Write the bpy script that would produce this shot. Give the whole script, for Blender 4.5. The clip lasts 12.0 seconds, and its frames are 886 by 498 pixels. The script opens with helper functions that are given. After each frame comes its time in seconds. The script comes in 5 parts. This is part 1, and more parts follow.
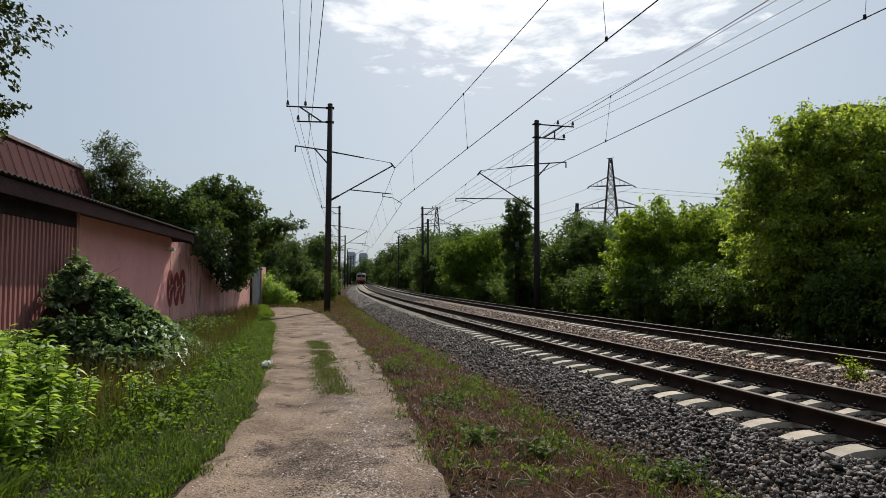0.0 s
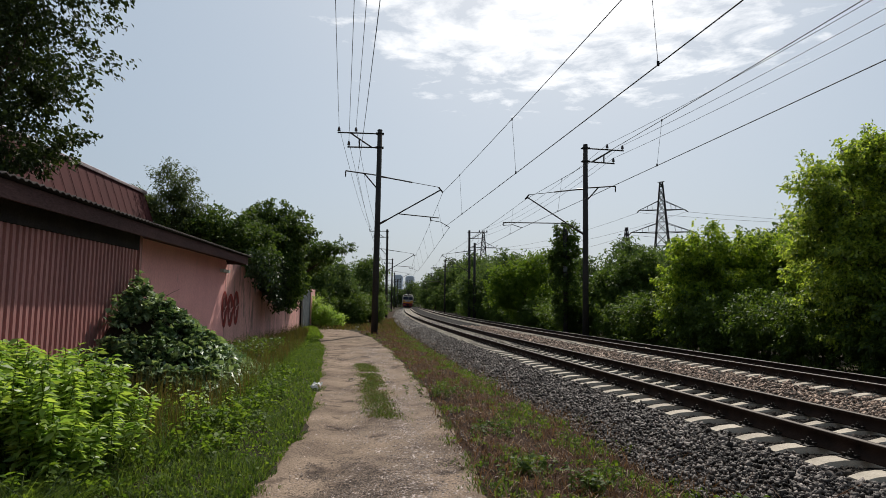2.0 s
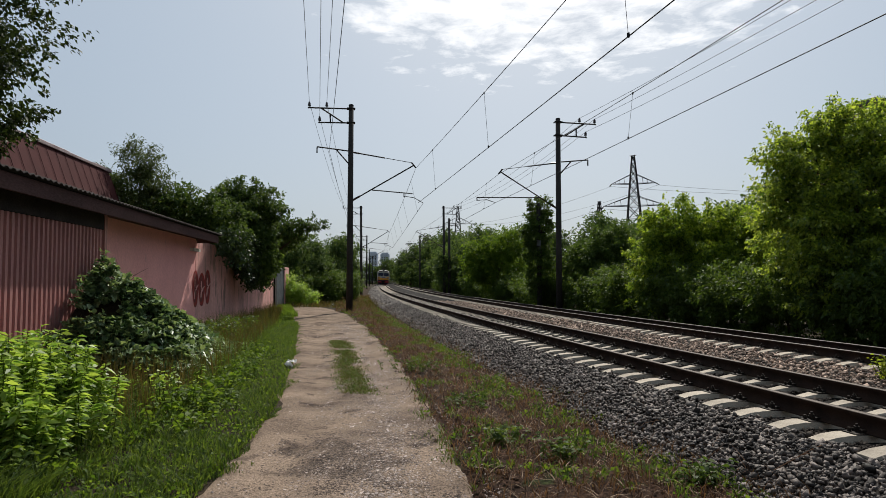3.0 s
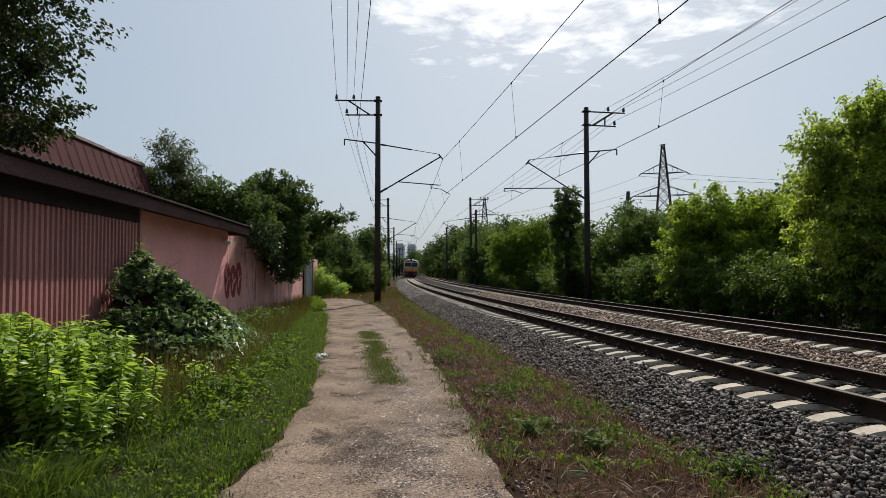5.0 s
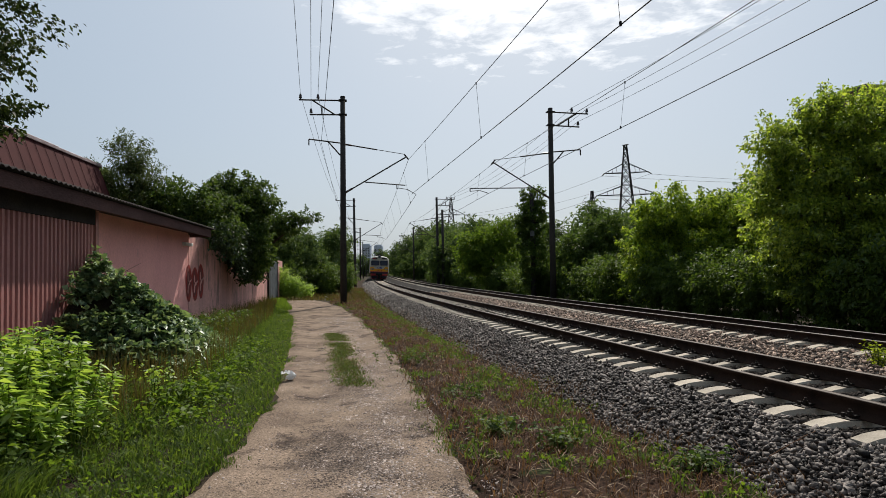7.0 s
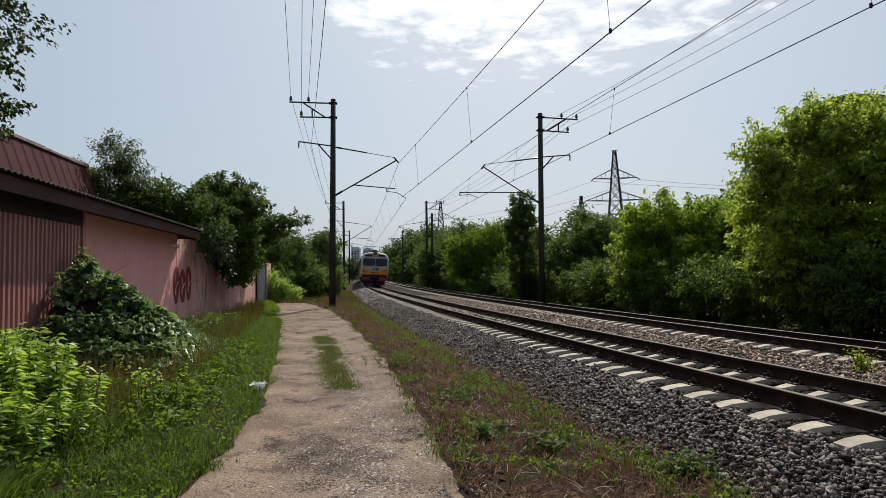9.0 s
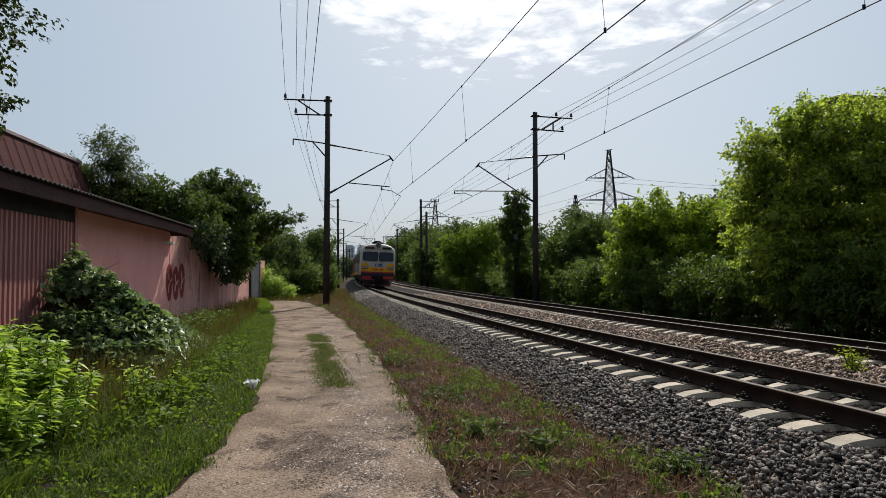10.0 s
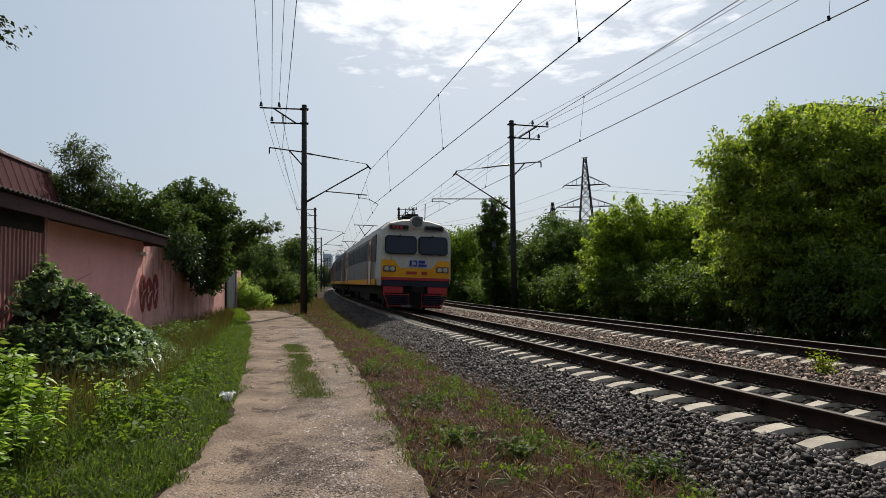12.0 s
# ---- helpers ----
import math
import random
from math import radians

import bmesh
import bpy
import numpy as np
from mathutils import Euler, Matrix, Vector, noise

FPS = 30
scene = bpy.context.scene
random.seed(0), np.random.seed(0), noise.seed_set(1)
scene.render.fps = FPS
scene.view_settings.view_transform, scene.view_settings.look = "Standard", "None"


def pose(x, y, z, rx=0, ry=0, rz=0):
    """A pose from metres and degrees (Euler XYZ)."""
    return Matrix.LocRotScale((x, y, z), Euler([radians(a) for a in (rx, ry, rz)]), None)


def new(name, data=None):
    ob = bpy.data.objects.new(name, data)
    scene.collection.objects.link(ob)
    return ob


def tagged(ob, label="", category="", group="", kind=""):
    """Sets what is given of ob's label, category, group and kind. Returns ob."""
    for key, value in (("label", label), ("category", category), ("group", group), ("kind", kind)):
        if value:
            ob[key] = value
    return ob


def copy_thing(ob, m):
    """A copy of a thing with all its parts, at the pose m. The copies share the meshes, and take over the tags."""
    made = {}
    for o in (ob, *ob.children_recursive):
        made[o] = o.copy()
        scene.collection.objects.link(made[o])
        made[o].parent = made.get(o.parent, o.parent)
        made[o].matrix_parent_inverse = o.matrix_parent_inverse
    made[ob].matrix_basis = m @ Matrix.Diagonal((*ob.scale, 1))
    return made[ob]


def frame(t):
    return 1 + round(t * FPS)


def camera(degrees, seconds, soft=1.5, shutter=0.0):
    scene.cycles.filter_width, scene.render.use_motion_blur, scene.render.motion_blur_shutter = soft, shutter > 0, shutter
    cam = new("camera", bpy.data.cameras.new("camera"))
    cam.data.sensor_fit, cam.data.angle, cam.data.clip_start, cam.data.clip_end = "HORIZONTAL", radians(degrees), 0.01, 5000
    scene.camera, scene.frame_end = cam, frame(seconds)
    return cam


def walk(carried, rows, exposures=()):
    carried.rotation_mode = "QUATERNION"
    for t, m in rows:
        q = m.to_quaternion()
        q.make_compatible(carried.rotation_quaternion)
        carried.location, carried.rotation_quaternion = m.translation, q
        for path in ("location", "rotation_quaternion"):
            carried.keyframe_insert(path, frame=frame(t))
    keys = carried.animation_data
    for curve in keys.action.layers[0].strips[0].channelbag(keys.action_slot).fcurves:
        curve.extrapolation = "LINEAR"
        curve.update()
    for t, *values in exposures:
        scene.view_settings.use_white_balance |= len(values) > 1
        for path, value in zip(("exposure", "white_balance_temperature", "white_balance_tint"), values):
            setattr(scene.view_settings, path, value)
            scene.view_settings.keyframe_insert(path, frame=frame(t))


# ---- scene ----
# the camera: hand-held, standing still on the path
cam = camera(71.0, 12.0, 0.3)
PATH = [
    (0.0, 0, 0, 1.65, 0.0, 2.91, 0.0), (0.5, .003, .014, 1.649, -.12, 2.96, -.11), (1.0, -.001, .012, 1.649, .50, 3.43, -.06),
    (1.5, -.006, 0, 1.645, .24, 3.71, .60), (1.6, -.008, -.004, 1.648, .27, 3.70, .6), (1.7, -.012, -.01, 1.652, .45, 3.88, .6),
    (1.8, -.02, -.018, 1.658, .78, 3.78, .62), (1.9, -.03, -.025, 1.664, 1.4, 3.5, .68), (2.0, -.044, -.03, 1.67, 4.30, 5.06, .73),
    (2.1, -.036, -.02, 1.665, 5.9, 5.2, .6), (2.2, -.026, -.008, 1.66, 6.45, 4.98, .45), (2.3, -.014, .004, 1.655, 6.5, 4.26, .3),
    (2.4, 0, .014, 1.648, 6.0, 3.42, .1), (2.5, .012, .023, 1.643, 5.03, 2.72, -.03), (2.6, .01, .02, 1.644, 4.1, 2.78, -.06),
    (2.8, .003, .013, 1.647, 2.83, 2.8, -.15), (3.0, -.003, .007, 1.65, 1.97, 2.86, -.25), (3.2, -.006, .006, 1.65, 1.64, 3.1, -.28),
    (4.9, -.035, .008, 1.646, 4.05, 2.35, -.42), (5.0, -.037, .008, 1.646, 4.44, 2.09, -.39), (5.5, -.028, -.008, 1.643, 4.12, 2.61, -.38),
    (6.0, -.029, .007, 1.653, 2.94, 3.20, .14), (6.5, -.014, .029, 1.654, 1.48, 2.06, -1.07), (8.5, -.014, -.008, 1.655, .82, 2.04, -.35),
    (9.0, -.019, -.004, 1.655, .39, 2.38, -.54), (9.5, -.018, -.008, 1.664, -.01, 2.57, -.57), (10.0, -.015, -.005, 1.652, -.13, 2.23, -.30),
    (10.5, -.009, .008, 1.656, -.28, 2.49, -.38), (11.0, -.002, -.003, 1.66, -1.13, 2.83, -.48), (11.5, -.001, -.003, 1.658, -1.81, 2.91, -.77),
    (12.0, .002, .001, 1.657, -2.13, 2.94, -.85)]
walk(cam, [(t, pose(x, y, z, 90 + pitch, 0, yaw) @ pose(0, 0, 0, 0, 0, roll)) for t, x, y, z, yaw, pitch, roll in PATH],
     [(0.0, -0.03), (1.0, -0.13), (2.0, -0.07), (2.5, -0.10), (3.2, -0.08), (5.0, -0.05), (6.0, 0.0), (12.0, 0.0)])

# ---- light: a high hazy sun ahead, behind thin clouds ----
SUN_AZ, SUN_EL = radians(8), radians(46)      # azimuth to the right of +y
to_sun = Vector((math.sin(SUN_AZ) * math.cos(SUN_EL), math.cos(SUN_AZ) * math.cos(SUN_EL), math.sin(SUN_EL)))
sun = new("sun", bpy.data.lights.new("sun", "SUN"))
sun.data.energy, sun.data.angle, sun.data.color = 5.0, radians(0.6), (1.0, 0.95, 0.86)
sun.matrix_world = to_sun.to_track_quat("Z", "Y").to_matrix().to_4x4()

world = bpy.data.worlds.new("sky")
scene.world = world
world.use_nodes = True
wt = world.node_tree
wt.nodes.clear()


def wnode(kind, **given):
    n = wt.nodes.new(kind)
    for k, v in given.items():
        n.inputs[k.replace("_", " ")].default_value = v
    return n


def wmath(op, a, b=None, clamp=False):
    n = wt.nodes.new("ShaderNodeMath")
    n.operation, n.use_clamp = op, clamp
    for i, v in enumerate((a, b)):
        if v is None:
            continue
        if isinstance(v, (int, float)):
            n.inputs[i].default_value = v
        else:
            wt.links.new(v, n.inputs[i])
    return n.outputs[0]


sky = wt.nodes.new("ShaderNodeTexSky")
sky.sky_type, sky.sun_disc = "NISHITA", False
sky.sun_elevation, sky.sun_rotation = SUN_EL, SUN_AZ
sky.air_density, sky.dust_density, sky.ozone_density = 1.0, 3.0, 1.0
coords = wt.nodes.new("ShaderNodeTexCoord")
split = wt.nodes.new("ShaderNodeSeparateXYZ")
wt.links.new(coords.outputs["Generated"], split.inputs[0])
up = wmath("MAXIMUM", split.outputs[2], 0.03)
flat = wt.nodes.new("ShaderNodeCombineXYZ")
wt.links.new(wmath("DIVIDE", split.outputs[0], up), flat.inputs[0])
wt.links.new(wmath("DIVIDE", split.outputs[1], up), flat.inputs[1])
# broken cloud: small puffs gathered in large fields
puffs = wnode("ShaderNodeTexNoise", Scale=4.2, Detail=7.0, Roughness=0.62, Distortion=0.25)
fields = wnode("ShaderNodeTexNoise", Scale=0.8, Detail=3.0, Roughness=0.5)
for n in (puffs, fields):
    wt.links.new(flat.outputs[0], n.inputs["Vector"])
# the cloud field lies round this point of the cloud layer
CLOUD_X, CLOUD_Y, CLOUD_W, CLOUD_L = 0.36, 2.05, 0.98, 1.15
ex = wmath("DIVIDE", wmath("SUBTRACT", flat.outputs[0].node.inputs[0].links[0].from_socket, CLOUD_X), CLOUD_W)
ey = wmath("DIVIDE", wmath("SUBTRACT", flat.outputs[0].node.inputs[1].links[0].from_socket, CLOUD_Y), CLOUD_L)
near = wmath("SUBTRACT", 1.0, wmath("ADD", wmath("MULTIPLY", ex, ex), wmath("MULTIPLY", ey, ey)))
near = wmath("MAXIMUM", near, -0.9)
cover = wmath("ADD", wmath("MULTIPLY", near, 0.24), wmath("MULTIPLY", fields.outputs[0], 0.35))
dens = wmath("MULTIPLY", wmath("SUBTRACT", wmath("ADD", puffs.outputs[0], cover), 0.735), 4.2, True)
dens = wmath("MULTIPLY", dens, wmath("MULTIPLY", wmath("SUBTRACT", split.outputs[2], 0.06), 8.0, True))
# haze scatters forward: brightest round the sun, dim in the opposite sky
toward = wt.nodes.new("ShaderNodeVectorMath")
toward.operation = "DOT_PRODUCT"
wt.links.new(coords.outputs["Generated"], toward.inputs[0])
toward.inputs[1].default_value = to_sun
glow = wt.nodes.new("ShaderNodeMapRange")
glow.interpolation_type = "SMOOTHSTEP"
for i, v in enumerate((-0.3, 0.85, 0.46, 1.04)):
    glow.inputs[i + 1].default_value = v
wt.links.new(toward.outputs["Value"], glow.inputs[0])
haze = wt.nodes.new("ShaderNodeMix")
haze.data_type = "RGBA"
haze.inputs["Factor"].default_value = 0.72
haze.inputs[7].default_value = (5.05, 6.08, 7.15, 1)
wt.links.new(sky.outputs[0], haze.inputs[6])
cloud = wt.nodes.new("ShaderNodeMix")
cloud.data_type = "RGBA"
cloud.inputs[7].default_value = (13.0, 13.1, 13.3, 1)
wt.links.new(dens, cloud.inputs["Factor"])
scaled = wt.nodes.new("ShaderNodeVectorMath")
scaled.operation = "SCALE"
wt.links.new(haze.outputs[2], scaled.inputs[0])
wt.links.new(glow.outputs[0], scaled.inputs["Scale"])
wt.links.new(scaled.outputs[0], cloud.inputs[6])
bg = wnode("ShaderNodeBackground", Strength=0.095)
wt.links.new(cloud.outputs[2], bg.inputs[0])
out = wt.nodes.new("ShaderNodeOutputWorld")
wt.links.new(bg.outputs[0], out.inputs[0])


# ---- materials ----
def material(name, colour, second=None, rough=0.8, metal=0.0, scale=4.0, fine=60.0, bump=0.3, grain=0.25, spot=None, spot_cover=0.6, stretch=(1, 1, 1), object_random=0.0, island=0.0, mix=0.5):
    """A surface with stains at one scale and grain at another; spot: a third colour in patches."""
    m = bpy.data.materials.new(name)
    m.use_nodes = True
    nt = m.node_tree
    b = nt.nodes["Principled BSDF"]
    b.inputs["Roughness"].default_value, b.inputs["Metallic"].default_value = rough, metal
    b.inputs["Specular IOR Level"].default_value = 0.5 if metal > 0.5 or rough < 0.5 else 0.22 if rough < 0.84 else 0.05
    tc = nt.nodes.new("ShaderNodeTexCoord")
    mp = nt.nodes.new("ShaderNodeMapping")
    mp.inputs["Scale"].default_value = stretch
    nt.links.new(tc.outputs["Object"], mp.inputs[0])

    def noise_node(s, d):
        n = nt.nodes.new("ShaderNodeTexNoise")
        n.inputs["Scale"].default_value, n.inputs["Detail"].default_value, n.inputs["Roughness"].default_value = s, d, 0.6
        nt.links.new(mp.outputs[0], n.inputs["Vector"])
        return n.outputs[0]

    def ramp(x, lo, hi):
        n = nt.nodes.new("ShaderNodeMapRange")
        n.inputs[1].default_value, n.inputs[2].default_value = lo, hi
        nt.links.new(x, n.inputs[0])
        return n.outputs[0]

    def blend(fac, a, c, kind="MIX"):
        n = nt.nodes.new("ShaderNodeMix")
        n.data_type, n.blend_type = "RGBA", kind
        for s, v in ((0, fac), (6, a), (7, c)):
            if hasattr(v, "is_output"):
                nt.links.new(v, n.inputs[s])
            else:
                n.inputs[s].default_value = v if s == 0 else (*v, 1)
        return n.outputs[2]

    second = second or tuple(c * 0.6 for c in colour)
    big, small = noise_node(scale, 5), noise_node(fine, 3)
    col = blend(ramp(big, mix - 0.17, mix + 0.17), colour, second)
    if spot:
        col = blend(ramp(noise_node(scale * 2.3, 6), spot_cover, spot_cover + 0.1), col, spot)
    g = nt.nodes.new("ShaderNodeMapRange")
    g.inputs[1].default_value, g.inputs[2].default_value = 0.3, 0.7
    g.inputs[3].default_value, g.inputs[4].default_value = 1 - grain, 1 + grain
    nt.links.new(small, g.inputs[0])
    tint = nt.nodes.new("ShaderNodeCombineColor")
    for i in range(3):
        nt.links.new(g.outputs[0], tint.inputs[i])
    col = blend(1.0, col, tint.outputs[0], "MULTIPLY")
    for amount, node, socket in ((object_random, "ShaderNodeObjectInfo", "Random"), (island, "ShaderNodeNewGeometry", "Random Per Island")):
        if amount:
            r = nt.nodes.new("ShaderNodeMapRange")
            r.inputs[3].default_value, r.inputs[4].default_value = 1 - amount, 1 + amount
            nt.links.new(nt.nodes.new(node).outputs[socket], r.inputs[0])
            t2 = nt.nodes.new("ShaderNodeCombineColor")
            for i in range(3):
                nt.links.new(r.outputs[0], t2.inputs[i])
            col = blend(1.0, col, t2.outputs[0], "MULTIPLY")
    nt.links.new(col, b.inputs["Base Color"])
    if bump:
        bn = nt.nodes.new("ShaderNodeBump")
        bn.inputs["Strength"].default_value, bn.inputs["Distance"].default_value = bump, 0.02
        nt.links.new(small, bn.inputs["Height"])
        nt.links.new(bn.outputs[0], b.inputs["Normal"])
    return m


def leaf_material(name, colour, second, through_light=0.45, rough=0.6, gloss=0.16, passed=(1.72, 1.66, 0.95)):
    """Leaves: each its own shade, with light coming through from behind."""
    m = bpy.data.materials.new(name)
    m.use_nodes = True
    nt = m.node_tree
    b = nt.nodes["Principled BSDF"]
    b.inputs["Roughness"].default_value = rough
    b.inputs["Specular IOR Level"].default_value = gloss
    geo = nt.nodes.new("ShaderNodeNewGeometry")
    mixer = nt.nodes.new("ShaderNodeMix")
    mixer.data_type = "RGBA"
    mixer.inputs[6].default_value, mixer.inputs[7].default_value = (*colour, 1), (*second, 1)
    nt.links.new(geo.outputs["Random Per Island"], mixer.inputs[0])
    nt.links.new(mixer.outputs[2], b.inputs["Base Color"])
    warm = nt.nodes.new("ShaderNodeMix")
    warm.data_type, warm.blend_type = "RGBA", "MULTIPLY"
    warm.inputs[0].default_value = 1.0
    warm.inputs[7].default_value = (*passed, 1)
    nt.links.new(mixer.outputs[2], warm.inputs[6])
    tr = nt.nodes.new("ShaderNodeBsdfTranslucent")
    nt.links.new(warm.outputs[2], tr.inputs[0])
    ms = nt.nodes.new("ShaderNodeMixShader")
    ms.inputs[0].default_value = through_light
    nt.links.new(b.outputs[0], ms.inputs[1])
    nt.links.new(tr.outputs[0], ms.inputs[2])
    nt.links.new(ms.outputs[0], nt.nodes["Material Output"].inputs[0])
    return m


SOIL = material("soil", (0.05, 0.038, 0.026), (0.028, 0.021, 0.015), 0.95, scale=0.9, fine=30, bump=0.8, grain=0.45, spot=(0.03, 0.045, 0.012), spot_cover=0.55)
DIRT = material("pale dirt", (0.268, 0.200, 0.150), (0.120, 0.088, 0.067), 0.95, scale=0.9, fine=52, bump=0.6, grain=0.62, spot=(0.060, 0.044, 0.035), spot_cover=0.56, mix=0.51)
VERGE = material("dry verge soil", (0.052, 0.028, 0.018), (0.020, 0.0125, 0.009), 0.95, scale=1.6, fine=25, bump=1.0, grain=0.7, spot=(0.026, 0.034, 0.011), spot_cover=0.56)
BALLAST = material("ballast bed", (0.030, 0.027, 0.025), (0.018, 0.016, 0.015), 0.95, scale=1.5, fine=28, bump=1.0, grain=0.7)
STONE = material("grey stone", (0.165, 0.140, 0.126), (0.050, 0.042, 0.038), 0.7, scale=3, fine=40, bump=0.3, grain=0.3, island=0.8)
RUSTY_STONE = material("rust-stained stone", (0.33, 0.235, 0.18), (0.18, 0.125, 0.096), 0.75, scale=3, fine=40, bump=0.4, grain=0.3, island=0.8)
SHADED_STONE = material("oil-soiled stone", (0.040, 0.034, 0.030), (0.020, 0.017, 0.015), 0.86, scale=3, fine=40, bump=0.4, grain=0.3, island=0.8)
GRIT = material("trodden grit", (0.235, 0.187, 0.160), (0.095, 0.074, 0.064), 0.9, scale=3, fine=40, bump=0.0, grain=0.2, island=0.8)
GRIT_DARK = material("dark cinder grit", (0.085, 0.066, 0.055), (0.045, 0.035, 0.030), 0.9, scale=3, fine=40, bump=0.0, grain=0.2, island=0.6)
CLOD = material("dry clod", (0.085, 0.050, 0.034), (0.034, 0.022, 0.016), 0.95, scale=4, fine=50, bump=0.3, grain=0.3, island=0.6)
PEBBLE = material("pebble", (0.36, 0.305, 0.280), (0.17, 0.142, 0.130), 0.85, scale=3, fine=40, bump=0.0, grain=0.2, island=0.75)
CONCRETE = material("sleeper concrete", (0.48, 0.42, 0.345), (0.34, 0.295, 0.24), 0.85, scale=5, fine=70, bump=0.25, grain=0.18, object_random=0.15)
RAIL_SIDE = material("rusty rail side", (0.046, 0.029, 0.022), (0.024, 0.016, 0.013), 0.9, 0.0, scale=5, fine=80, bump=0.3)
RAIL_DULL = material("brown rail head", (0.075, 0.056, 0.044), (0.045, 0.034, 0.028), 0.62, 0.35, scale=3, fine=90, bump=0.1, grain=0.2)
RAIL_HEAD = material("worn rail head", (0.13, 0.115, 0.105), (0.09, 0.078, 0.07), 0.66, 0.5, scale=3, fine=90, bump=0.05, grain=0.1)
IRON = material("dark iron", (0.035, 0.028, 0.024), (0.02, 0.017, 0.015), 0.6, 0.5, scale=8, fine=90, bump=0.2)
POLE = material("weathered pole concrete", (0.074, 0.069, 0.066), (0.040, 0.037, 0.036), 0.9, scale=1.2, fine=50, bump=0.3, stretch=(1, 1, 0.3))
STEEL = material("painted steel bracket", (0.028, 0.026, 0.025), (0.018, 0.017, 0.016), 0.8, 0.0, scale=5, fine=60, bump=0.1)
WIRE = material("wire", (0.025, 0.024, 0.024), (0.018, 0.017, 0.017), 0.8, 0.0, scale=5, fine=60, bump=0.0)
CERAMIC = material("insulator", (0.05, 0.03, 0.025), (0.035, 0.02, 0.018), 0.25, scale=5, fine=60, bump=0.0)
PINK = material("pink plaster", (0.85, 0.42, 0.39), (0.77, 0.37, 0.345), 0.9, scale=1.1, fine=35, bump=0.35, grain=0.10, spot=(0.56, 0.32, 0.29), spot_cover=0.66, stretch=(1, 1, 0.6))
PINK_OLD = material("worn pink plaster", (0.78, 0.42, 0.38), (0.54, 0.30, 0.27), 0.9, scale=1.1, fine=30, bump=0.5, grain=0.2, spot=(0.30, 0.195, 0.175), spot_cover=0.55, stretch=(1, 1, 0.28))
SHEET = material("red-brown profiled sheet", (0.47, 0.215, 0.195), (0.35, 0.16, 0.145), 0.6, 0.0, scale=1.0, fine=40, bump=0.08, grain=0.10, spot=(0.46, 0.30, 0.27), spot_cover=0.66, stretch=(1, 1, 0.3))
ROOF = material("dark corrugated roofing", (0.055, 0.045, 0.042), (0.035, 0.03, 0.03), 0.85, scale=2, fine=40, bump=0.3)
FASCIA = material("weathered fascia board", (0.115, 0.064, 0.060), (0.072, 0.043, 0.041), 0.85, scale=1.5, fine=40, bump=0.3, stretch=(1, 0.3, 1))
CAPPING = material("pale weathered ridge tin", (0.40, 0.33, 0.33), (0.24, 0.17, 0.17), 0.6, 0.2, scale=2, fine=40, bump=0.1)
TIN = material("maroon roof tin", (0.085, 0.030, 0.030), (0.06, 0.024, 0.024), 0.85, 0.0, scale=0.8, fine=30, bump=0.05, grain=0.1)
GATE = material("grey-blue gate paint", (0.20, 0.215, 0.23), (0.15, 0.16, 0.17), 0.6, 0.2, scale=2, fine=40, bump=0.1)
WHITE = material("chalky white", (0.75, 0.74, 0.71), (0.60, 0.58, 0.55), 0.8, scale=4, fine=50, bump=0.1, grain=0.1)
RED_PAINT = material("red spray paint", (0.33, 0.035, 0.028), (0.25, 0.03, 0.026), 0.8, scale=4, fine=50, bump=0.1)
BLACK_PAINT = material("black spray paint", (0.20, 0.045, 0.04), (0.15, 0.04, 0.036), 0.8, scale=4, fine=50, bump=0.1)
BARK = material("bark", (0.10, 0.075, 0.055), (0.055, 0.042, 0.032), 0.95, scale=6, fine=40, bump=0.8, grain=0.35, stretch=(1, 1, 0.25))
# tower colour raised to a pale blue in place of distance haze
BLOCK_HAZE = material("pale far concrete", (0.74, 0.79, 0.86), (0.62, 0.68, 0.76), 0.9, scale=0.05, fine=0.4, bump=0, grain=0.08)
BRICK_FAR = material("far brown brick", (0.27, 0.15, 0.115), (0.22, 0.125, 0.10), 0.9, scale=0.2, fine=2, bump=0, grain=0.1)
GLASS = material("dark window glass", (0.014, 0.018, 0.040), (0.012, 0.015, 0.032), 0.16, scale=1, fine=20, bump=0, grain=0.05)
SIDE_GLASS = material("dusty dark side glass", (0.016, 0.018, 0.026), (0.011, 0.013, 0.018), 0.55, scale=2, fine=30, bump=0, grain=0.15)
T_CREAM = material("cream train paint", (0.60, 0.575, 0.52), (0.46, 0.44, 0.40), 0.6, scale=1.4, fine=30, bump=0.04, grain=0.1, spot=(0.30, 0.27, 0.23), spot_cover=0.66, stretch=(1, 1, 0.4))
# side cream darker than the front's, holding shade along with grime
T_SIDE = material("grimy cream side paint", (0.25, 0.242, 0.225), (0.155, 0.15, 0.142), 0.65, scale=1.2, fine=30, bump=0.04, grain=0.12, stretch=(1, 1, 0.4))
T_SLATE = material("dark slate-blue train paint", (0.075, 0.082, 0.098), (0.05, 0.055, 0.066), 0.6, scale=1.2, fine=30, bump=0.04, grain=0.12)
T_YELLOW = material("yellow train paint", (0.85, 0.40, 0.02), (0.70, 0.31, 0.02), 0.5, scale=1.5, fine=30, bump=0.04, grain=0.08)
T_RED = material("red train paint", (0.42, 0.024, 0.030), (0.33, 0.02, 0.026), 0.45, scale=1.5, fine=30, bump=0.04, grain=0.08)
T_NAVY = material("navy train paint", (0.030, 0.030, 0.055), (0.022, 0.022, 0.04), 0.5, scale=1.5, fine=30, bump=0.04)
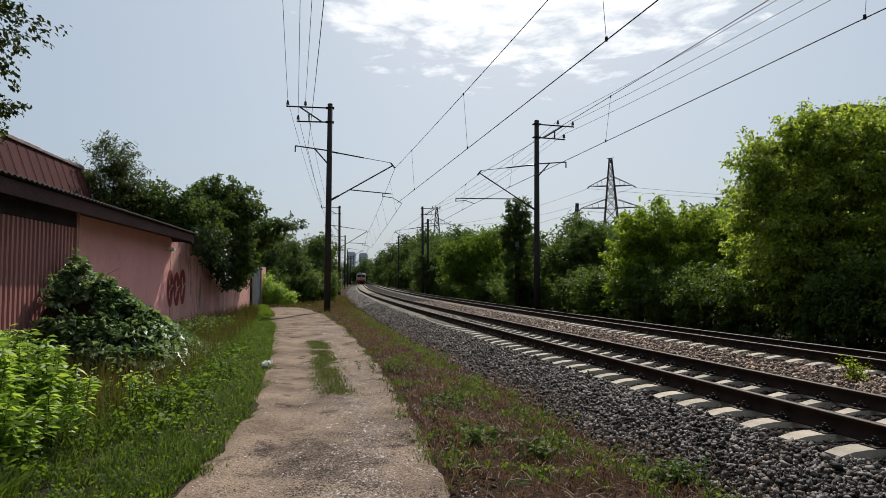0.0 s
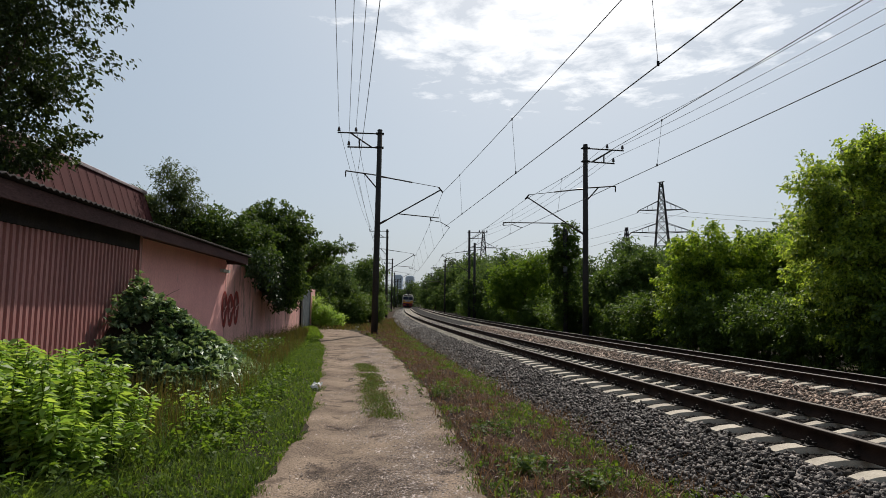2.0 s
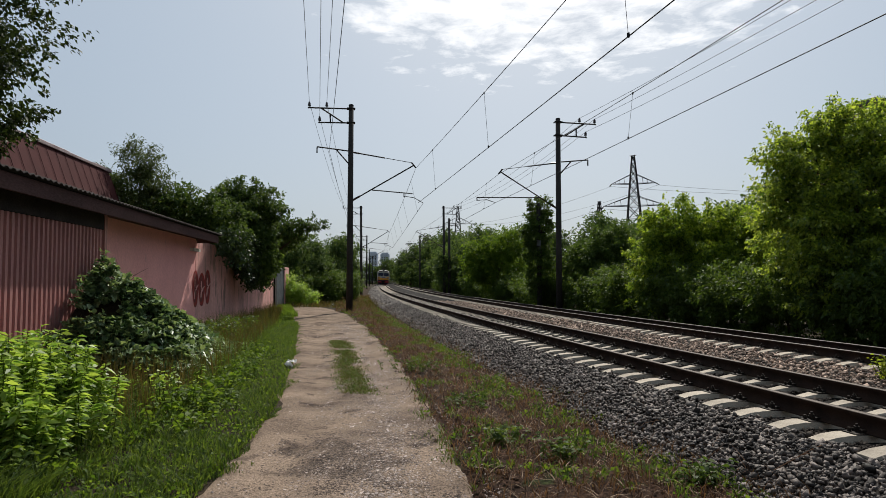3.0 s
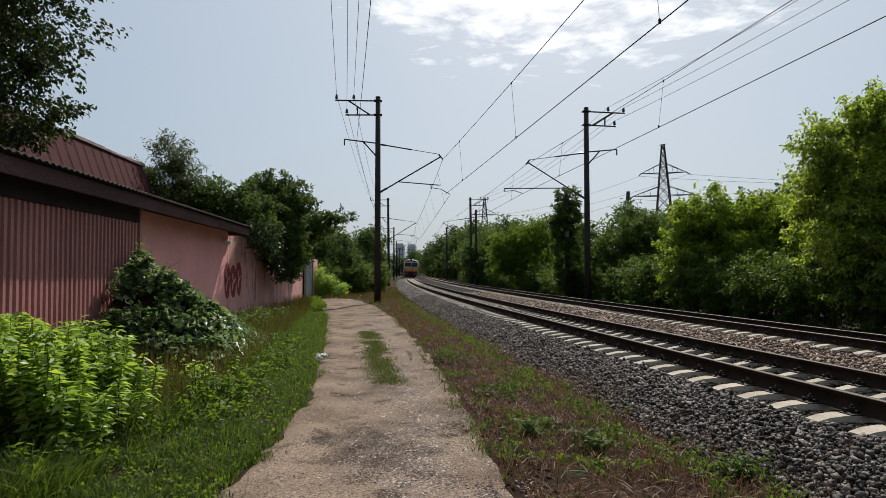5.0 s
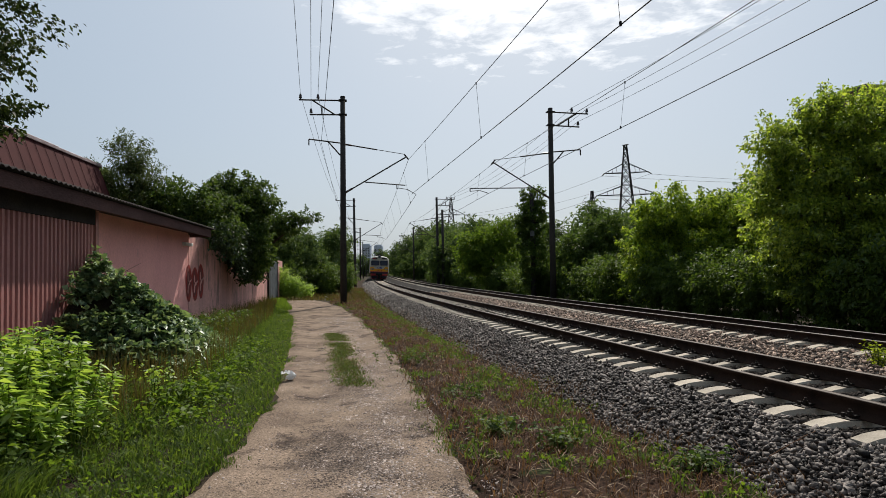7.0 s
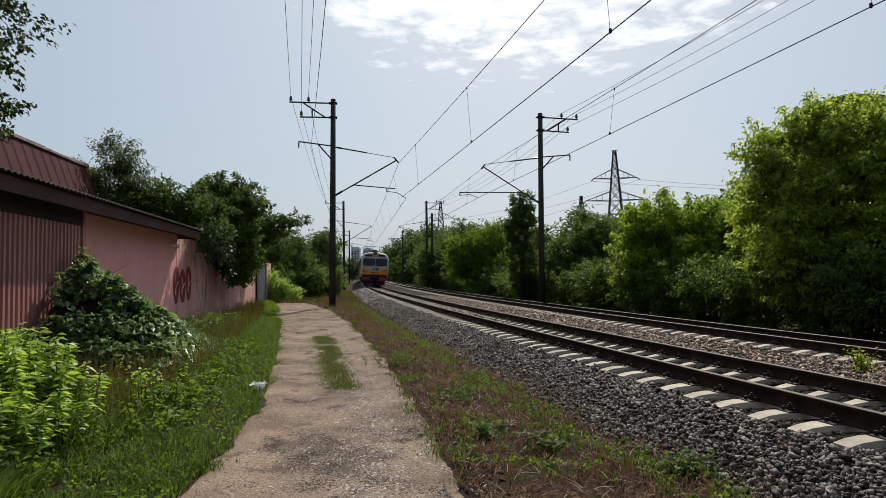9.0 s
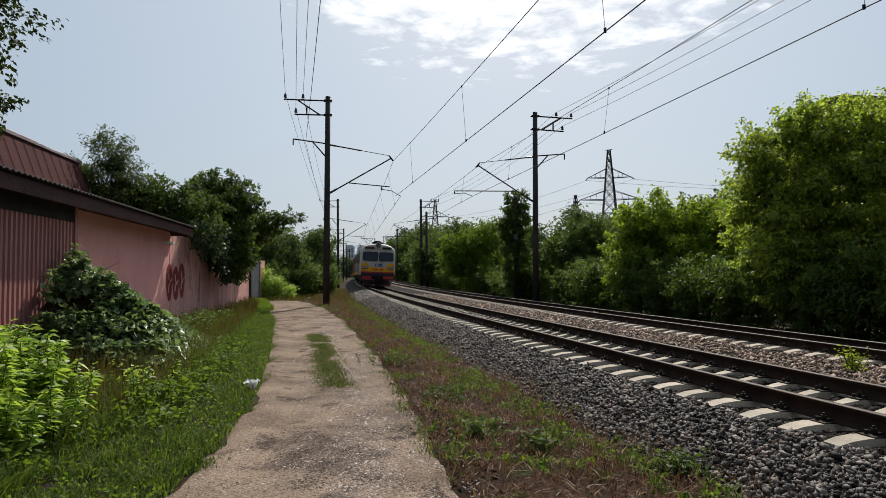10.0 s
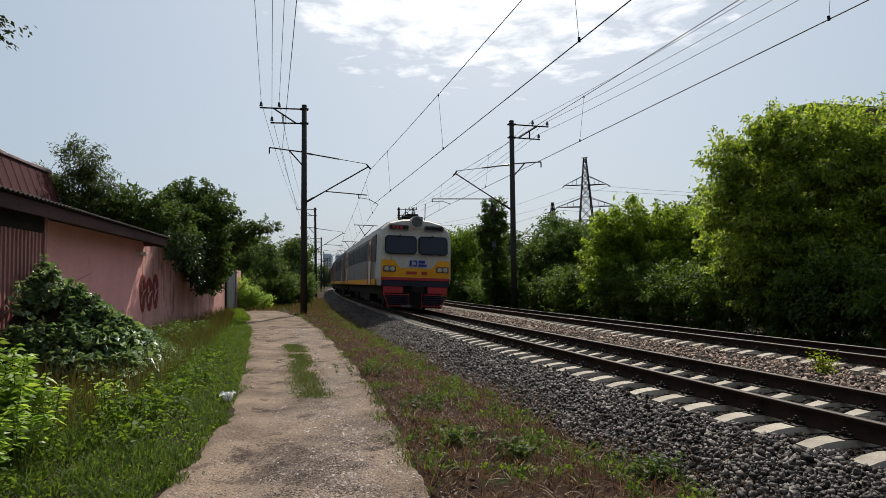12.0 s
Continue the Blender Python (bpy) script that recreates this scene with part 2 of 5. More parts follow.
T_BLUE = material("blue mark paint", (0.03, 0.06, 0.34), (0.03, 0.05, 0.28), 0.5, scale=1.5, fine=30, bump=0.0)
T_ORANGE = material("orange door paint", (0.50, 0.16, 0.05), (0.42, 0.13, 0.04), 0.5, scale=1.5, fine=30, bump=0.04)
T_GREY = material("grey train roof", (0.16, 0.155, 0.15), (0.10, 0.098, 0.095), 0.7, scale=1.0, fine=30, bump=0.1)
T_DARK = material("sooty underframe", (0.02, 0.018, 0.017), (0.014, 0.013, 0.012), 0.8, scale=2, fine=40, bump=0.2)
LAMP_GLASS = material("lamp glass", (0.10, 0.105, 0.11), (0.08, 0.082, 0.085), 0.1, 0.3, scale=2, fine=20, bump=0.0)
HEADLIGHT = material("headlight lens", (0.55, 0.50, 0.38), (0.45, 0.41, 0.32), 0.15, 0.2, scale=2, fine=20, bump=0.0)
BAG = leaf_material("thin white plastic film", (0.82, 0.82, 0.82), (0.70, 0.71, 0.73), 0.5, 0.35, 0.4, (1.0, 1.0, 1.0))

GREEN_SUN = leaf_material("maple-like leaf", (0.046, 0.10, 0.014), (0.27, 0.35, 0.042), 0.56, 0.55, 0.25)
GREEN_ELDER = leaf_material("box elder leaf", (0.060, 0.116, 0.022), (0.32, 0.39, 0.060), 0.59, 0.5, 0.5)
GREEN_SCRUB = leaf_material("scrub leaf", (0.034, 0.068, 0.014), (0.095, 0.140, 0.024), 0.44, 0.6, 0.25)
GREEN_MID = leaf_material("hedge leaf", (0.055, 0.108, 0.014), (0.13, 0.19, 0.024), 0.50)
GREEN_DARK = leaf_material("dark leaf", (0.034, 0.068, 0.016), (0.092, 0.138, 0.028), 0.42, 0.6, 0.22)
GREEN_LEFT = leaf_material("fruit tree leaf", (0.026, 0.053, 0.015), (0.085, 0.128, 0.028), 0.40, 0.6, 0.16)
GREEN_IVY = leaf_material("ivy leaf", (0.014, 0.030, 0.011), (0.040, 0.066, 0.018), 0.28, 0.5, 0.36)
# blue raised in this leaf colour to stand in for distance haze
GREEN_FAR = leaf_material("distant crown leaf", (0.036, 0.070, 0.026), (0.105, 0.150, 0.046), 0.40, 0.7, 0.16)
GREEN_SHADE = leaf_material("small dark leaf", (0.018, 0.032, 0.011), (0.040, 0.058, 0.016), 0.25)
GREEN_WILLOW = leaf_material("grey-green willow leaf", (0.05, 0.075, 0.03), (0.085, 0.11, 0.042), 0.35)
# vine colours paled so that some leaf sheen sits in the base colour
GREEN_VINE = leaf_material("glossy vine leaf", (0.055, 0.112, 0.048), (0.26, 0.34, 0.17), 0.25, 0.46, 0.55)
GREEN_NETTLE = leaf_material("bright weed leaf", (0.125, 0.225, 0.038), (0.30, 0.395, 0.080), 0.50, 0.45, 0.4)
GREEN_YELLOW = leaf_material("yellow-green weed leaf", (0.17, 0.23, 0.02), (0.27, 0.31, 0.03), 0.5)
GRASS = leaf_material("grass blade", (0.028, 0.060, 0.012), (0.108, 0.150, 0.027), 0.47)
GRASS_DRY = leaf_material("dry weed stem", (0.030, 0.014, 0.009), (0.22, 0.118, 0.066), 0.22, 0.8)
STRAW = leaf_material("pale straw", (0.11, 0.065, 0.04), (0.37, 0.27, 0.185), 0.15, 0.7)
GRASS_MIX = leaf_material("half-dry grass", (0.05, 0.06, 0.014), (0.12, 0.085, 0.035), 0.3, 0.8)


# ---- mesh helpers ----
rng = np.random.default_rng(7)


def link_mesh(name, me, material_or_list, parent=None, label=""):
    for mm in (material_or_list if isinstance(material_or_list, (list, tuple)) else [material_or_list]):
        me.materials.append(mm)
    ob = new(name, me)
    if parent:
        ob.parent = parent
    return tagged(ob, label)


def part(name, bm, mat, parent=None, label="", smooth=False):
    """One bmesh as one mesh object under a thing or a part."""
    me = bpy.data.meshes.new(name)
    bmesh.ops.recalc_face_normals(bm, faces=bm.faces)
    bm.to_mesh(me)
    bm.free()
    if smooth:
        me.shade_smooth()
    return link_mesh(name, me, mat, parent, label)


def again(ob, parent=None, m=None):
    """Another object on the same mesh."""
    o = new(ob.name.split(".")[0], ob.data)
    o.parent = parent or ob.parent
    if m is not None:
        o.matrix_basis = m
    return o


def thing(name, at, label, category, group="", kind="", turn=0.0):
    ob = new(name)
    ob.empty_display_size = 0.2
    ob.matrix_basis = pose(*at, 0, 0, turn)
    return tagged(ob, label, category, group, kind)


def box(bm, lo, hi, bevel=0.0):
    c = [(a + b) / 2 for a, b in zip(lo, hi)]
    s = [abs(b - a) for a, b in zip(lo, hi)]
    r = bmesh.ops.create_cube(bm, size=1.0, matrix=Matrix.LocRotScale(c, None, s))
    if bevel:
        edges = {e for v in r["verts"] for e in v.link_edges}
        bmesh.ops.bevel(bm, geom=list(edges), offset=bevel, segments=1, affect="EDGES")
    return bm


def boxes(*pairs, bevel=0.0):
    bm = bmesh.new()
    for lo, hi in pairs:
        box(bm, lo, hi, bevel)
    return bm


def rod(bm, a, b, r0, r1=None, sides=8):
    """A tapered bar from a to b."""
    a, b = Vector(a), Vector(b)
    q = (b - a).to_track_quat("Z", "Y").to_matrix().to_4x4()
    bmesh.ops.create_cone(bm, cap_ends=True, segments=sides, radius1=r0, radius2=r0 if r1 is None else r1, depth=(b - a).length,
                          matrix=Matrix.Translation((a + b) / 2) @ q)
    return bm


def rods(*lines, r=0.03, sides=6):
    bm = bmesh.new()
    for a, b in lines:
        rod(bm, a, b, r, sides=sides)
    return bm


def np_mesh(name, verts, faces, smooth=False):
    """A mesh from arrays: verts (n, 3), faces (m, 3) or (m, 4)."""
    me = bpy.data.meshes.new(name)
    verts, faces = np.asarray(verts, np.float32), np.asarray(faces, np.int32)
    me.vertices.add(len(verts))
    me.vertices.foreach_set("co", verts.ravel())
    me.loops.add(faces.size)
    me.loops.foreach_set("vertex_index", faces.ravel())
    me.polygons.add(len(faces))
    me.polygons.foreach_set("loop_start", np.arange(len(faces), dtype=np.int32) * faces.shape[1])
    me.update(calc_edges=True)
    if smooth:
        me.shade_smooth()
    return me


def unit(v):
    return v / (np.linalg.norm(v, axis=-1, keepdims=True) + 1e-9)


def leaf_mesh(name, places, size, droop=0.4, slim=0.5, facing=None, spread=1.0):
    """Folded leaves at the places: four corners each, tips hanging outwards and down."""
    n = len(places)
    size = np.broadcast_to(np.asarray(size, float), (n,))
    tip = rng.normal(size=(n, 3)) * spread
    if facing is not None:
        tip = tip * 0.7 + facing
    tip[:, 2] -= droop
    tip = unit(tip)
    side = unit(np.cross(tip, rng.normal(size=(n, 3)) * 0.6 + (0, 0, 1)))
    up = np.cross(side, tip)
    length = size * rng.uniform(0.65, 1.3, n)
    wide = length * slim * rng.uniform(0.8, 1.2, n)
    a = places
    b = places + tip * (length * 0.45)[:, None] + side * (wide * 0.5)[:, None] + up * (wide * 0.18)[:, None]
    c = places + tip * length[:, None] - np.array((0, 0, 1.0)) * (length * 0.12)[:, None]
    d = places + tip * (length * 0.45)[:, None] - side * (wide * 0.5)[:, None] + up * (wide * 0.18)[:, None]
    v = np.stack([a, b, c, d], 1).reshape(-1, 3)
    return np_mesh(name, v, np.arange(4 * n).reshape(-1, 4))


def blade_mesh(name, places, height, width=0.008, lean=0.5):
    """Grass blades: bent, five corners each, as a quad and a narrow tip quad."""
    n = len(places)
    height = np.broadcast_to(np.asarray(height, float), (n,)) * rng.uniform(0.5, 1.25, n)
    ang = rng.uniform(0, 2 * np.pi, n)
    out_dir = np.stack([np.cos(ang), np.sin(ang), 0 * ang], 1)
    face = ang + rng.uniform(-1, 1, n) + np.pi / 2
    side = np.stack([np.cos(face), np.sin(face), 0 * ang], 1) * (width * rng.uniform(0.6, 1.4, n))[:, None]
    bend = (height * lean * rng.uniform(0.1, 1.0, n))[:, None]
    upv = np.array((0, 0, 1.0)) * height[:, None]
    mid = places + out_dir * bend * 0.3 + upv * 0.6
    top = places + out_dir * bend + upv
    v = np.stack([places - side, places + side, mid + side * 0.8, mid - side * 0.8, top + side * 0.1, top - side * 0.1], 1).reshape(-1, 3)
    k = np.arange(n)[:, None] * 6
    f = np.concatenate([k + (0, 1, 2, 3), k + (3, 2, 4, 5)])
    return np_mesh(name, v, f)


def stone_mesh(name, places, size, squash=0.65):
    """Angular stones: jittered eight-cornered lumps, each turned its own way."""
    n = len(places)
    cube = np.array([(x, y, z) for z in (-1, 1) for y in (-1, 1) for x in (-1, 1)], float)
    kinds = cube[None] * rng.uniform(0.38, 1.0, (40, 8, 3))
    shape = kinds[rng.integers(0, 40, n)]
    a, b, c = rng.uniform(0, 2 * np.pi, n), rng.normal(0, 0.75, n), rng.normal(0, 0.75, n)
    s = np.broadcast_to(np.asarray(size, float), (n,)) * np.exp(rng.normal(-0.05, 0.32, n)) * 0.5
    shape = shape * s[:, None, None] * np.array((1.15, 0.9, squash))
    ca, sa, cb, sb, cc, sc = np.cos(a), np.sin(a), np.cos(b), np.sin(b), np.cos(c), np.sin(c)
    x, y, z = shape[..., 0], shape[..., 1], shape[..., 2]
    y, z = y * cb[:, None] - z * sb[:, None], y * sb[:, None] + z * cb[:, None]
    x, z = x * cc[:, None] + z * sc[:, None], -x * sc[:, None] + z * cc[:, None]
    x, y = x * ca[:, None] - y * sa[:, None], x * sa[:, None] + y * ca[:, None]
    v = (np.stack([x, y, z], -1) + places[:, None, :]).reshape(-1, 3)
    quad = np.array([(0, 2, 3, 1), (4, 5, 7, 6), (0, 1, 5, 4), (2, 6, 7, 3), (0, 4, 6, 2), (1, 3, 7, 5)])
    return np_mesh(name, v, (np.arange(n)[:, None, None] * 8 + quad[None]).reshape(-1, 4))


def chip_mesh(name, places, size, squash=0.4):
    """Small flat chips with a ridge, lying on the ground: six triangles each, open below."""
    n = len(places)
    base = np.array([(-1, -0.8, 0), (1, -0.8, 0), (1, 0.8, 0), (-1, 0.8, 0), (-0.45, 0, 1), (0.45, 0, 1)], float)
    kinds = base[None] * rng.uniform(0.55, 1.15, (40, 6, 3)) + rng.normal(0, 0.12, (40, 6, 3)) * (1, 1, 0)
    size = np.broadcast_to(np.asarray(size, float), (n,)) * 0.5
    shape = kinds[rng.integers(0, 40, n)] * size[:, None, None] * (1, 1, squash * 2)
    a = rng.uniform(0, 2 * np.pi, n)[:, None]
    x, y = shape[..., 0] * np.cos(a) - shape[..., 1] * np.sin(a), shape[..., 0] * np.sin(a) + shape[..., 1] * np.cos(a)
    v = (np.stack([x, y, shape[..., 2]], -1) + places[:, None, :]).reshape(-1, 3)
    tri = np.array([(0, 1, 5), (0, 5, 4), (2, 3, 4), (2, 4, 5), (1, 2, 5), (3, 0, 4)])
    return np_mesh(name, v, (np.arange(n)[:, None, None] * 6 + tri[None]).reshape(-1, 3))


def stuff(name, me, mat, label, category):
    return tagged(link_mesh(name, me, mat), label, category, kind="stuff")


# ---- the lie of the land: the line of the tracks, in plan ----
ARC = np.arange(-60, 420, 0.5)
HEAD = np.where(ARC < 150, 0.241 - 0.0014 * ARC + 4.6e-6 * ARC**2, 0.1345 - 0.00004 * (ARC - 150))
HEAD = np.where(ARC < 0, 0.241 - 0.0004 * ARC, HEAD)
_dx, _dy = -np.sin(HEAD) * 0.5, np.cos(HEAD) * 0.5
AX, AY = np.cumsum(_dx), np.cumsum(_dy)
_i0 = int(np.argmin(abs(ARC)))
AX, AY = AX - AX[_i0] + 6.036, AY - AY[_i0]
RAIL_Z, CANT, SIDE, DROP = 0.35, 0.067, 5.12, 0.145


def on_line(s, off=0.0, z=0.0):
    """The point s metres along the near track and off metres to its right."""
    a = np.interp(s, ARC, HEAD)
    return np.stack([np.interp(s, ARC, AX) + off * np.cos(a), np.interp(s, ARC, AY) + off * np.sin(a), z + 0 * np.asarray(s, float)], -1)


def off_line(x, y):
    """How far right of the near track's axis a place lies, and how far along."""
    s = np.interp(y, AY, ARC)
    a = np.interp(s, ARC, HEAD)
    return (x - np.interp(y, AY, AX)) * np.cos(a), s


def ground_z(x, y):
    """The ground without the track bed: it falls gently ahead, and lies lower beyond the tracks."""
    x, y = np.asarray(x, float), np.asarray(y, float)
    z = -0.004 * np.clip(y, -20, 60)
    off, _ = off_line(x, np.clip(y, -50, 400))
    z = z - 0.10 * np.exp(-((off + 2.9) / 1.1) ** 2)
    z = z + 0.06 * np.clip((-off - 7.0) / 3, 0, 1) * np.clip(y / 10, 0, 1)
    z = z - 0.30 * np.clip((off - 6.5) / 2, 0, 1)
    return z + 0.02 * np.sin(x * 1.7 + 0.3 * y) * np.sin(y * 1.1)


def grid_sheet(name, xs, ys, zfun, mat, label, category, kind="structure"):
    gx, gy = np.meshgrid(xs, ys)
    v = np.stack([gx, gy, zfun(gx, gy)], -1).reshape(-1, 3)
    w = len(xs)
    i = (np.arange(len(ys) - 1)[:, None] * w + np.arange(w - 1)[None]).reshape(-1, 1)
    ob = link_mesh(name, np_mesh(name, v, i + np.array((0, 1, w + 1, w)), True), mat)
    return tagged(ob, label, category, kind=kind)


xs = np.concatenate([[-3000, -900, -300, -120, -60, -40], np.arange(-30, 31, 0.5), [40, 60, 120, 300, 900, 3000]])
ys = np.concatenate([[-3000, -600, -150, -60], np.arange(-30, 70, 0.5), np.arange(70, 300, 10), [350, 500, 900, 1800, 3500]])
grid_sheet("ground", xs, ys, lambda x, y: ground_z(x, y) - 0.03, SOIL, "dark soil overgrown with weeds along the railway", "ground")


def ribbon(name, rows, mat, label, category, kind="structure", smooth=True, parent=None):
    """A sheet from equal rows of points."""
    rows = np.asarray(rows, float)
    n, w = rows.shape[:2]
    i = (np.arange(n - 1)[:, None] * w + np.arange(w - 1)[None]).reshape(-1, 1)
    ob = link_mesh(name, np_mesh(name, rows.reshape(-1, 3), i + np.array((0, 1, w + 1, w)), smooth), mat, parent)
    return tagged(ob, label, category, kind=kind)


# the dirt path, its edges bending left with the line
PATH_Y = np.array([-8, 0, 3, 4.7, 6.5, 8.9, 14.5, 24, 33, 40, 48, 100])
PATH_L = np.array([-2.0, -2.0, -2.05, -2.12, -2.3, -2.68, -4.02, -6.5, -9.4, -11.6, -14.6, -30])
PATH_R = np.array([0.9, 0.6, 0.4, 0.2, -0.13, -0.5, -1.6, -3.75, -6.2, -8.7, -12.8, -28])


def path_edge(y, table, seed):
    wob = np.array([noise.noise(Vector((seed, q * 0.9, 0))) * 0.16 + noise.noise(Vector((seed, q * 3.5, 4))) * 0.07 for q in np.atleast_1d(y)])
    return np.interp(y, PATH_Y, table) + wob


EDGE_Y = np.concatenate([np.arange(-8, 20, 0.12), np.arange(20, 50, 0.4)])
EDGE_L, EDGE_R = path_edge(EDGE_Y, PATH_L, 1.0), path_edge(EDGE_Y, PATH_R, 5.0)


def path_z(x, y):
    """The trodden surface: two wheel ruts, low edges, small lumps."""
    l, r = np.interp(y, EDGE_Y, EDGE_L), np.interp(y, EDGE_Y, EDGE_R)
    u = (x - l) / (r - l)
    rut = -0.035 * np.exp(-((u - 0.27) / 0.12) ** 2) - 0.03 * np.exp(-((u - 0.78) / 0.13) ** 2)
    edge = -0.05 * np.exp(-(u / 0.04) ** 2) - 0.05 * np.exp(-((1 - u) / 0.04) ** 2)
    lump = np.array([noise.noise(Vector((px * 1.8, q * 1.3, 9))) * 0.006 for px, q in zip(np.ravel(x), np.ravel(y))]).reshape(np.shape(x))
    return np.where((u > -0.01) & (u < 1.01), ground_z(x, y) + 0.012 + rut + edge + lump, ground_z(x, y))


def path_rows():
    u = np.linspace(0, 1, 22)
    x = EDGE_L[:, None] + (EDGE_R - EDGE_L)[:, None] * u
    y = np.repeat(EDGE_Y[:, None], 22, 1)
    return np.stack([x, y, path_z(x, y)], -1)


ribbon("path", path_rows(), DIRT, "pale trodden dirt path with wheel ruts and gravel", "path")

# dry strip between the path and the track bed
vs = np.concatenate([np.arange(-10, 40, 0.4), np.arange(40, 170, 2)])
ribbon("verge", [[(*on_line(s, o)[:2], ground_z(*on_line(s, o)[:2]) + 0.004 + (0.03 * noise.noise(Vector((s * 1.3, o * 1.9, 2))) if -4.2 < o < -2.4 else -0.02)
                   - (0.08 if on_line(s, o)[0] < float(np.interp(on_line(s, o)[1], PATH_Y, PATH_R)) - 0.12 else 0.0))
                  for o in np.linspace(-5.6, -2.1, 19)] for s in vs], VERGE, "dry reddish-brown verge of withered weeds beside the track bed", "verge")

# ballast bed under both tracks
BED = [(-2.75, -0.20), (-2.3, -0.07), (-1.9, 0.05), (-1.5, 0.125), (-1.3, 0.15), (0, 0.105), (1.3, 0.055), (1.5, 0.07), (2.2, 0.05), (3.3, 0.0), (5.1, 0.0), (6.6, -0.03), (7.4, -0.30), (8.6, -0.55)]
BED_O, BED_Z = np.array([b[0] for b in BED]), np.array([b[1] for b in BED])
bs = np.concatenate([np.arange(-40, 60, 0.5), np.arange(60, 380, 3)])
ribbon("track_bed", [[on_line(s, o, z) for o, z in BED] for s in bs], BALLAST, "grey crushed-stone ballast bed under the tracks", "ballast")


# ---- railway tracks ----
def bed_z(off):
    return np.interp(off, BED_O, BED_Z)


SLEEPER_STEP, SLEEPER_START = 0.543, 8.6


def rail_rows(off, z, prof, s_list):
    rows = []
    for s in s_list:
        a = float(np.interp(s, ARC, HEAD))
        base = on_line(s, off, z)
        rows.append([base + np.array((u * math.cos(a), u * math.sin(a), w)) for u, w in prof])
    return rows


WEB = [(-0.033, -0.008), (-0.034, -0.038), (-0.012, -0.05), (-0.009, -0.14), (-0.07, -0.168), (-0.07, -0.18), (0.07, -0.18), (0.07, -0.168), (0.009, -0.14), (0.012, -0.05), (0.034, -0.038), (0.033, -0.008)]
HEADP = [(-0.0335, -0.009), (-0.028, 0.0), (0.028, 0.0), (0.0335, -0.009)]
rail_s = np.concatenate([np.arange(-38, 60, 1.0), np.arange(60, 378, 3.0)])


def sleeper_bm():
    """A pre-stressed sleeper: high seats, low waist, splayed sides."""
    bm = bmesh.new()
    secs = [(-1.35, 0.115, -0.06), (-1.22, 0.12, -0.025), (-1.05, 0.125, -0.004), (-0.6, 0.115, -0.012), (-0.35, 0.09, -0.06), (0.35, 0.09, -0.06), (0.6, 0.115, -0.012), (1.05, 0.125, -0.004), (1.22, 0.12, -0.025), (1.35, 0.115, -0.06)]
    loops = []
    for x, h, z in secs:
        loops.append([bm.verts.new((x, y, zz)) for y, zz in ((-0.15, -0.2), (-h + 0.03, z), (h - 0.03, z), (0.15, -0.2))])
    for a, b in zip(loops, loops[1:]):
        for i in range(4):
            bm.faces.new((a[i], a[(i + 1) % 4], b[(i + 1) % 4], b[i]))
    bm.faces.new(loops[0])
    bm.faces.new(loops[-1][::-1])
    return bm


def clip_bm():
    """A rail fastening: base plate, two clamps with coach bolts and nuts."""
    bm = boxes(((-0.19, -0.085, -0.02), (0.19, 0.085, 0.006)))
    for sx in (-1, 1):
        box(bm, (sx * 0.075 - 0.03, -0.055, 0.004), (sx * 0.075 + 0.03, 0.055, 0.035))
        rod(bm, (sx * 0.105, 0.0, 0.0), (sx * 0.105, 0.0, 0.085), 0.013, sides=6)
        rod(bm, (sx * 0.105, 0.0, 0.035), (sx * 0.105, 0.0, 0.062), 0.026, sides=6)
        rod(bm, (sx * 0.15, 0.035, 0.0), (sx * 0.15, 0.035, 0.045), 0.018, sides=6)
    return bm


def track(side_off, z, label, shift):
    t = thing("railway_track", (0, 0, 0), label, "railway track", "parallel railway tracks")
    for sgn in (-1, 1):
        zz = z - sgn * CANT / 2
        rail = ribbon("rail", rail_rows(side_off + sgn * 0.795, zz, WEB, rail_s), RAIL_SIDE, "rusty steel rail with a worn head", "", "", False, t)
        ribbon("rail_head", rail_rows(side_off + sgn * 0.795, zz, HEADP, rail_s), RAIL_HEAD if side_off else RAIL_DULL, "worn rail head", "", "", False, rail)
    proto, clip = None, None
    far_bm = []
    for i in range(-70, 560):
        s = SLEEPER_START + shift + i * SLEEPER_STEP
        near_one = -6 < s < 75
        if not near_one and s > 230:
            break
        c = on_line(s, side_off)
        m = pose(c[0], c[1], z - 0.183, 0, math.degrees(math.atan(CANT / 1.59)), math.degrees(float(np.interp(s, ARC, HEAD)))) @ pose(0, 0, 0, 0, 0, rng.normal(0, 0.6))
        if not near_one:
            far_bm.append(m)
            continue
        if proto is None:
            proto = part("sleeper", sleeper_bm(), CONCRETE, t, "pale concrete sleeper")
            proto.matrix_basis, ob = m, proto
        else:
            ob = again(proto, t, m)
        if s < 26:
            for sgn in (-1, 1):
                mm = pose(sgn * 0.795, 0, 0)
                if clip is None:
                    clip = part("rail_fastening", clip_bm(), IRON, ob, "rusty iron base plate with bolts")
                    clip.matrix_basis = mm
                else:
                    again(clip, ob, mm)
    cube = np.array([(x, y, zc) for zc in (-0.2, 0.0) for y in (-0.13, 0.13) for x in (-1.35, 1.35)])
    quad = np.array([(0, 2, 3, 1), (4, 5, 7, 6), (0, 1, 5, 4), (2, 6, 7, 3), (0, 4, 6, 2), (1, 3, 7, 5)])
    v = np.concatenate([cube @ np.array(m.to_3x3()).T + np.array(m.translation) for m in far_bm])
    f = (np.arange(len(far_bm))[:, None, None] * 8 + quad[None]).reshape(-1, 4)
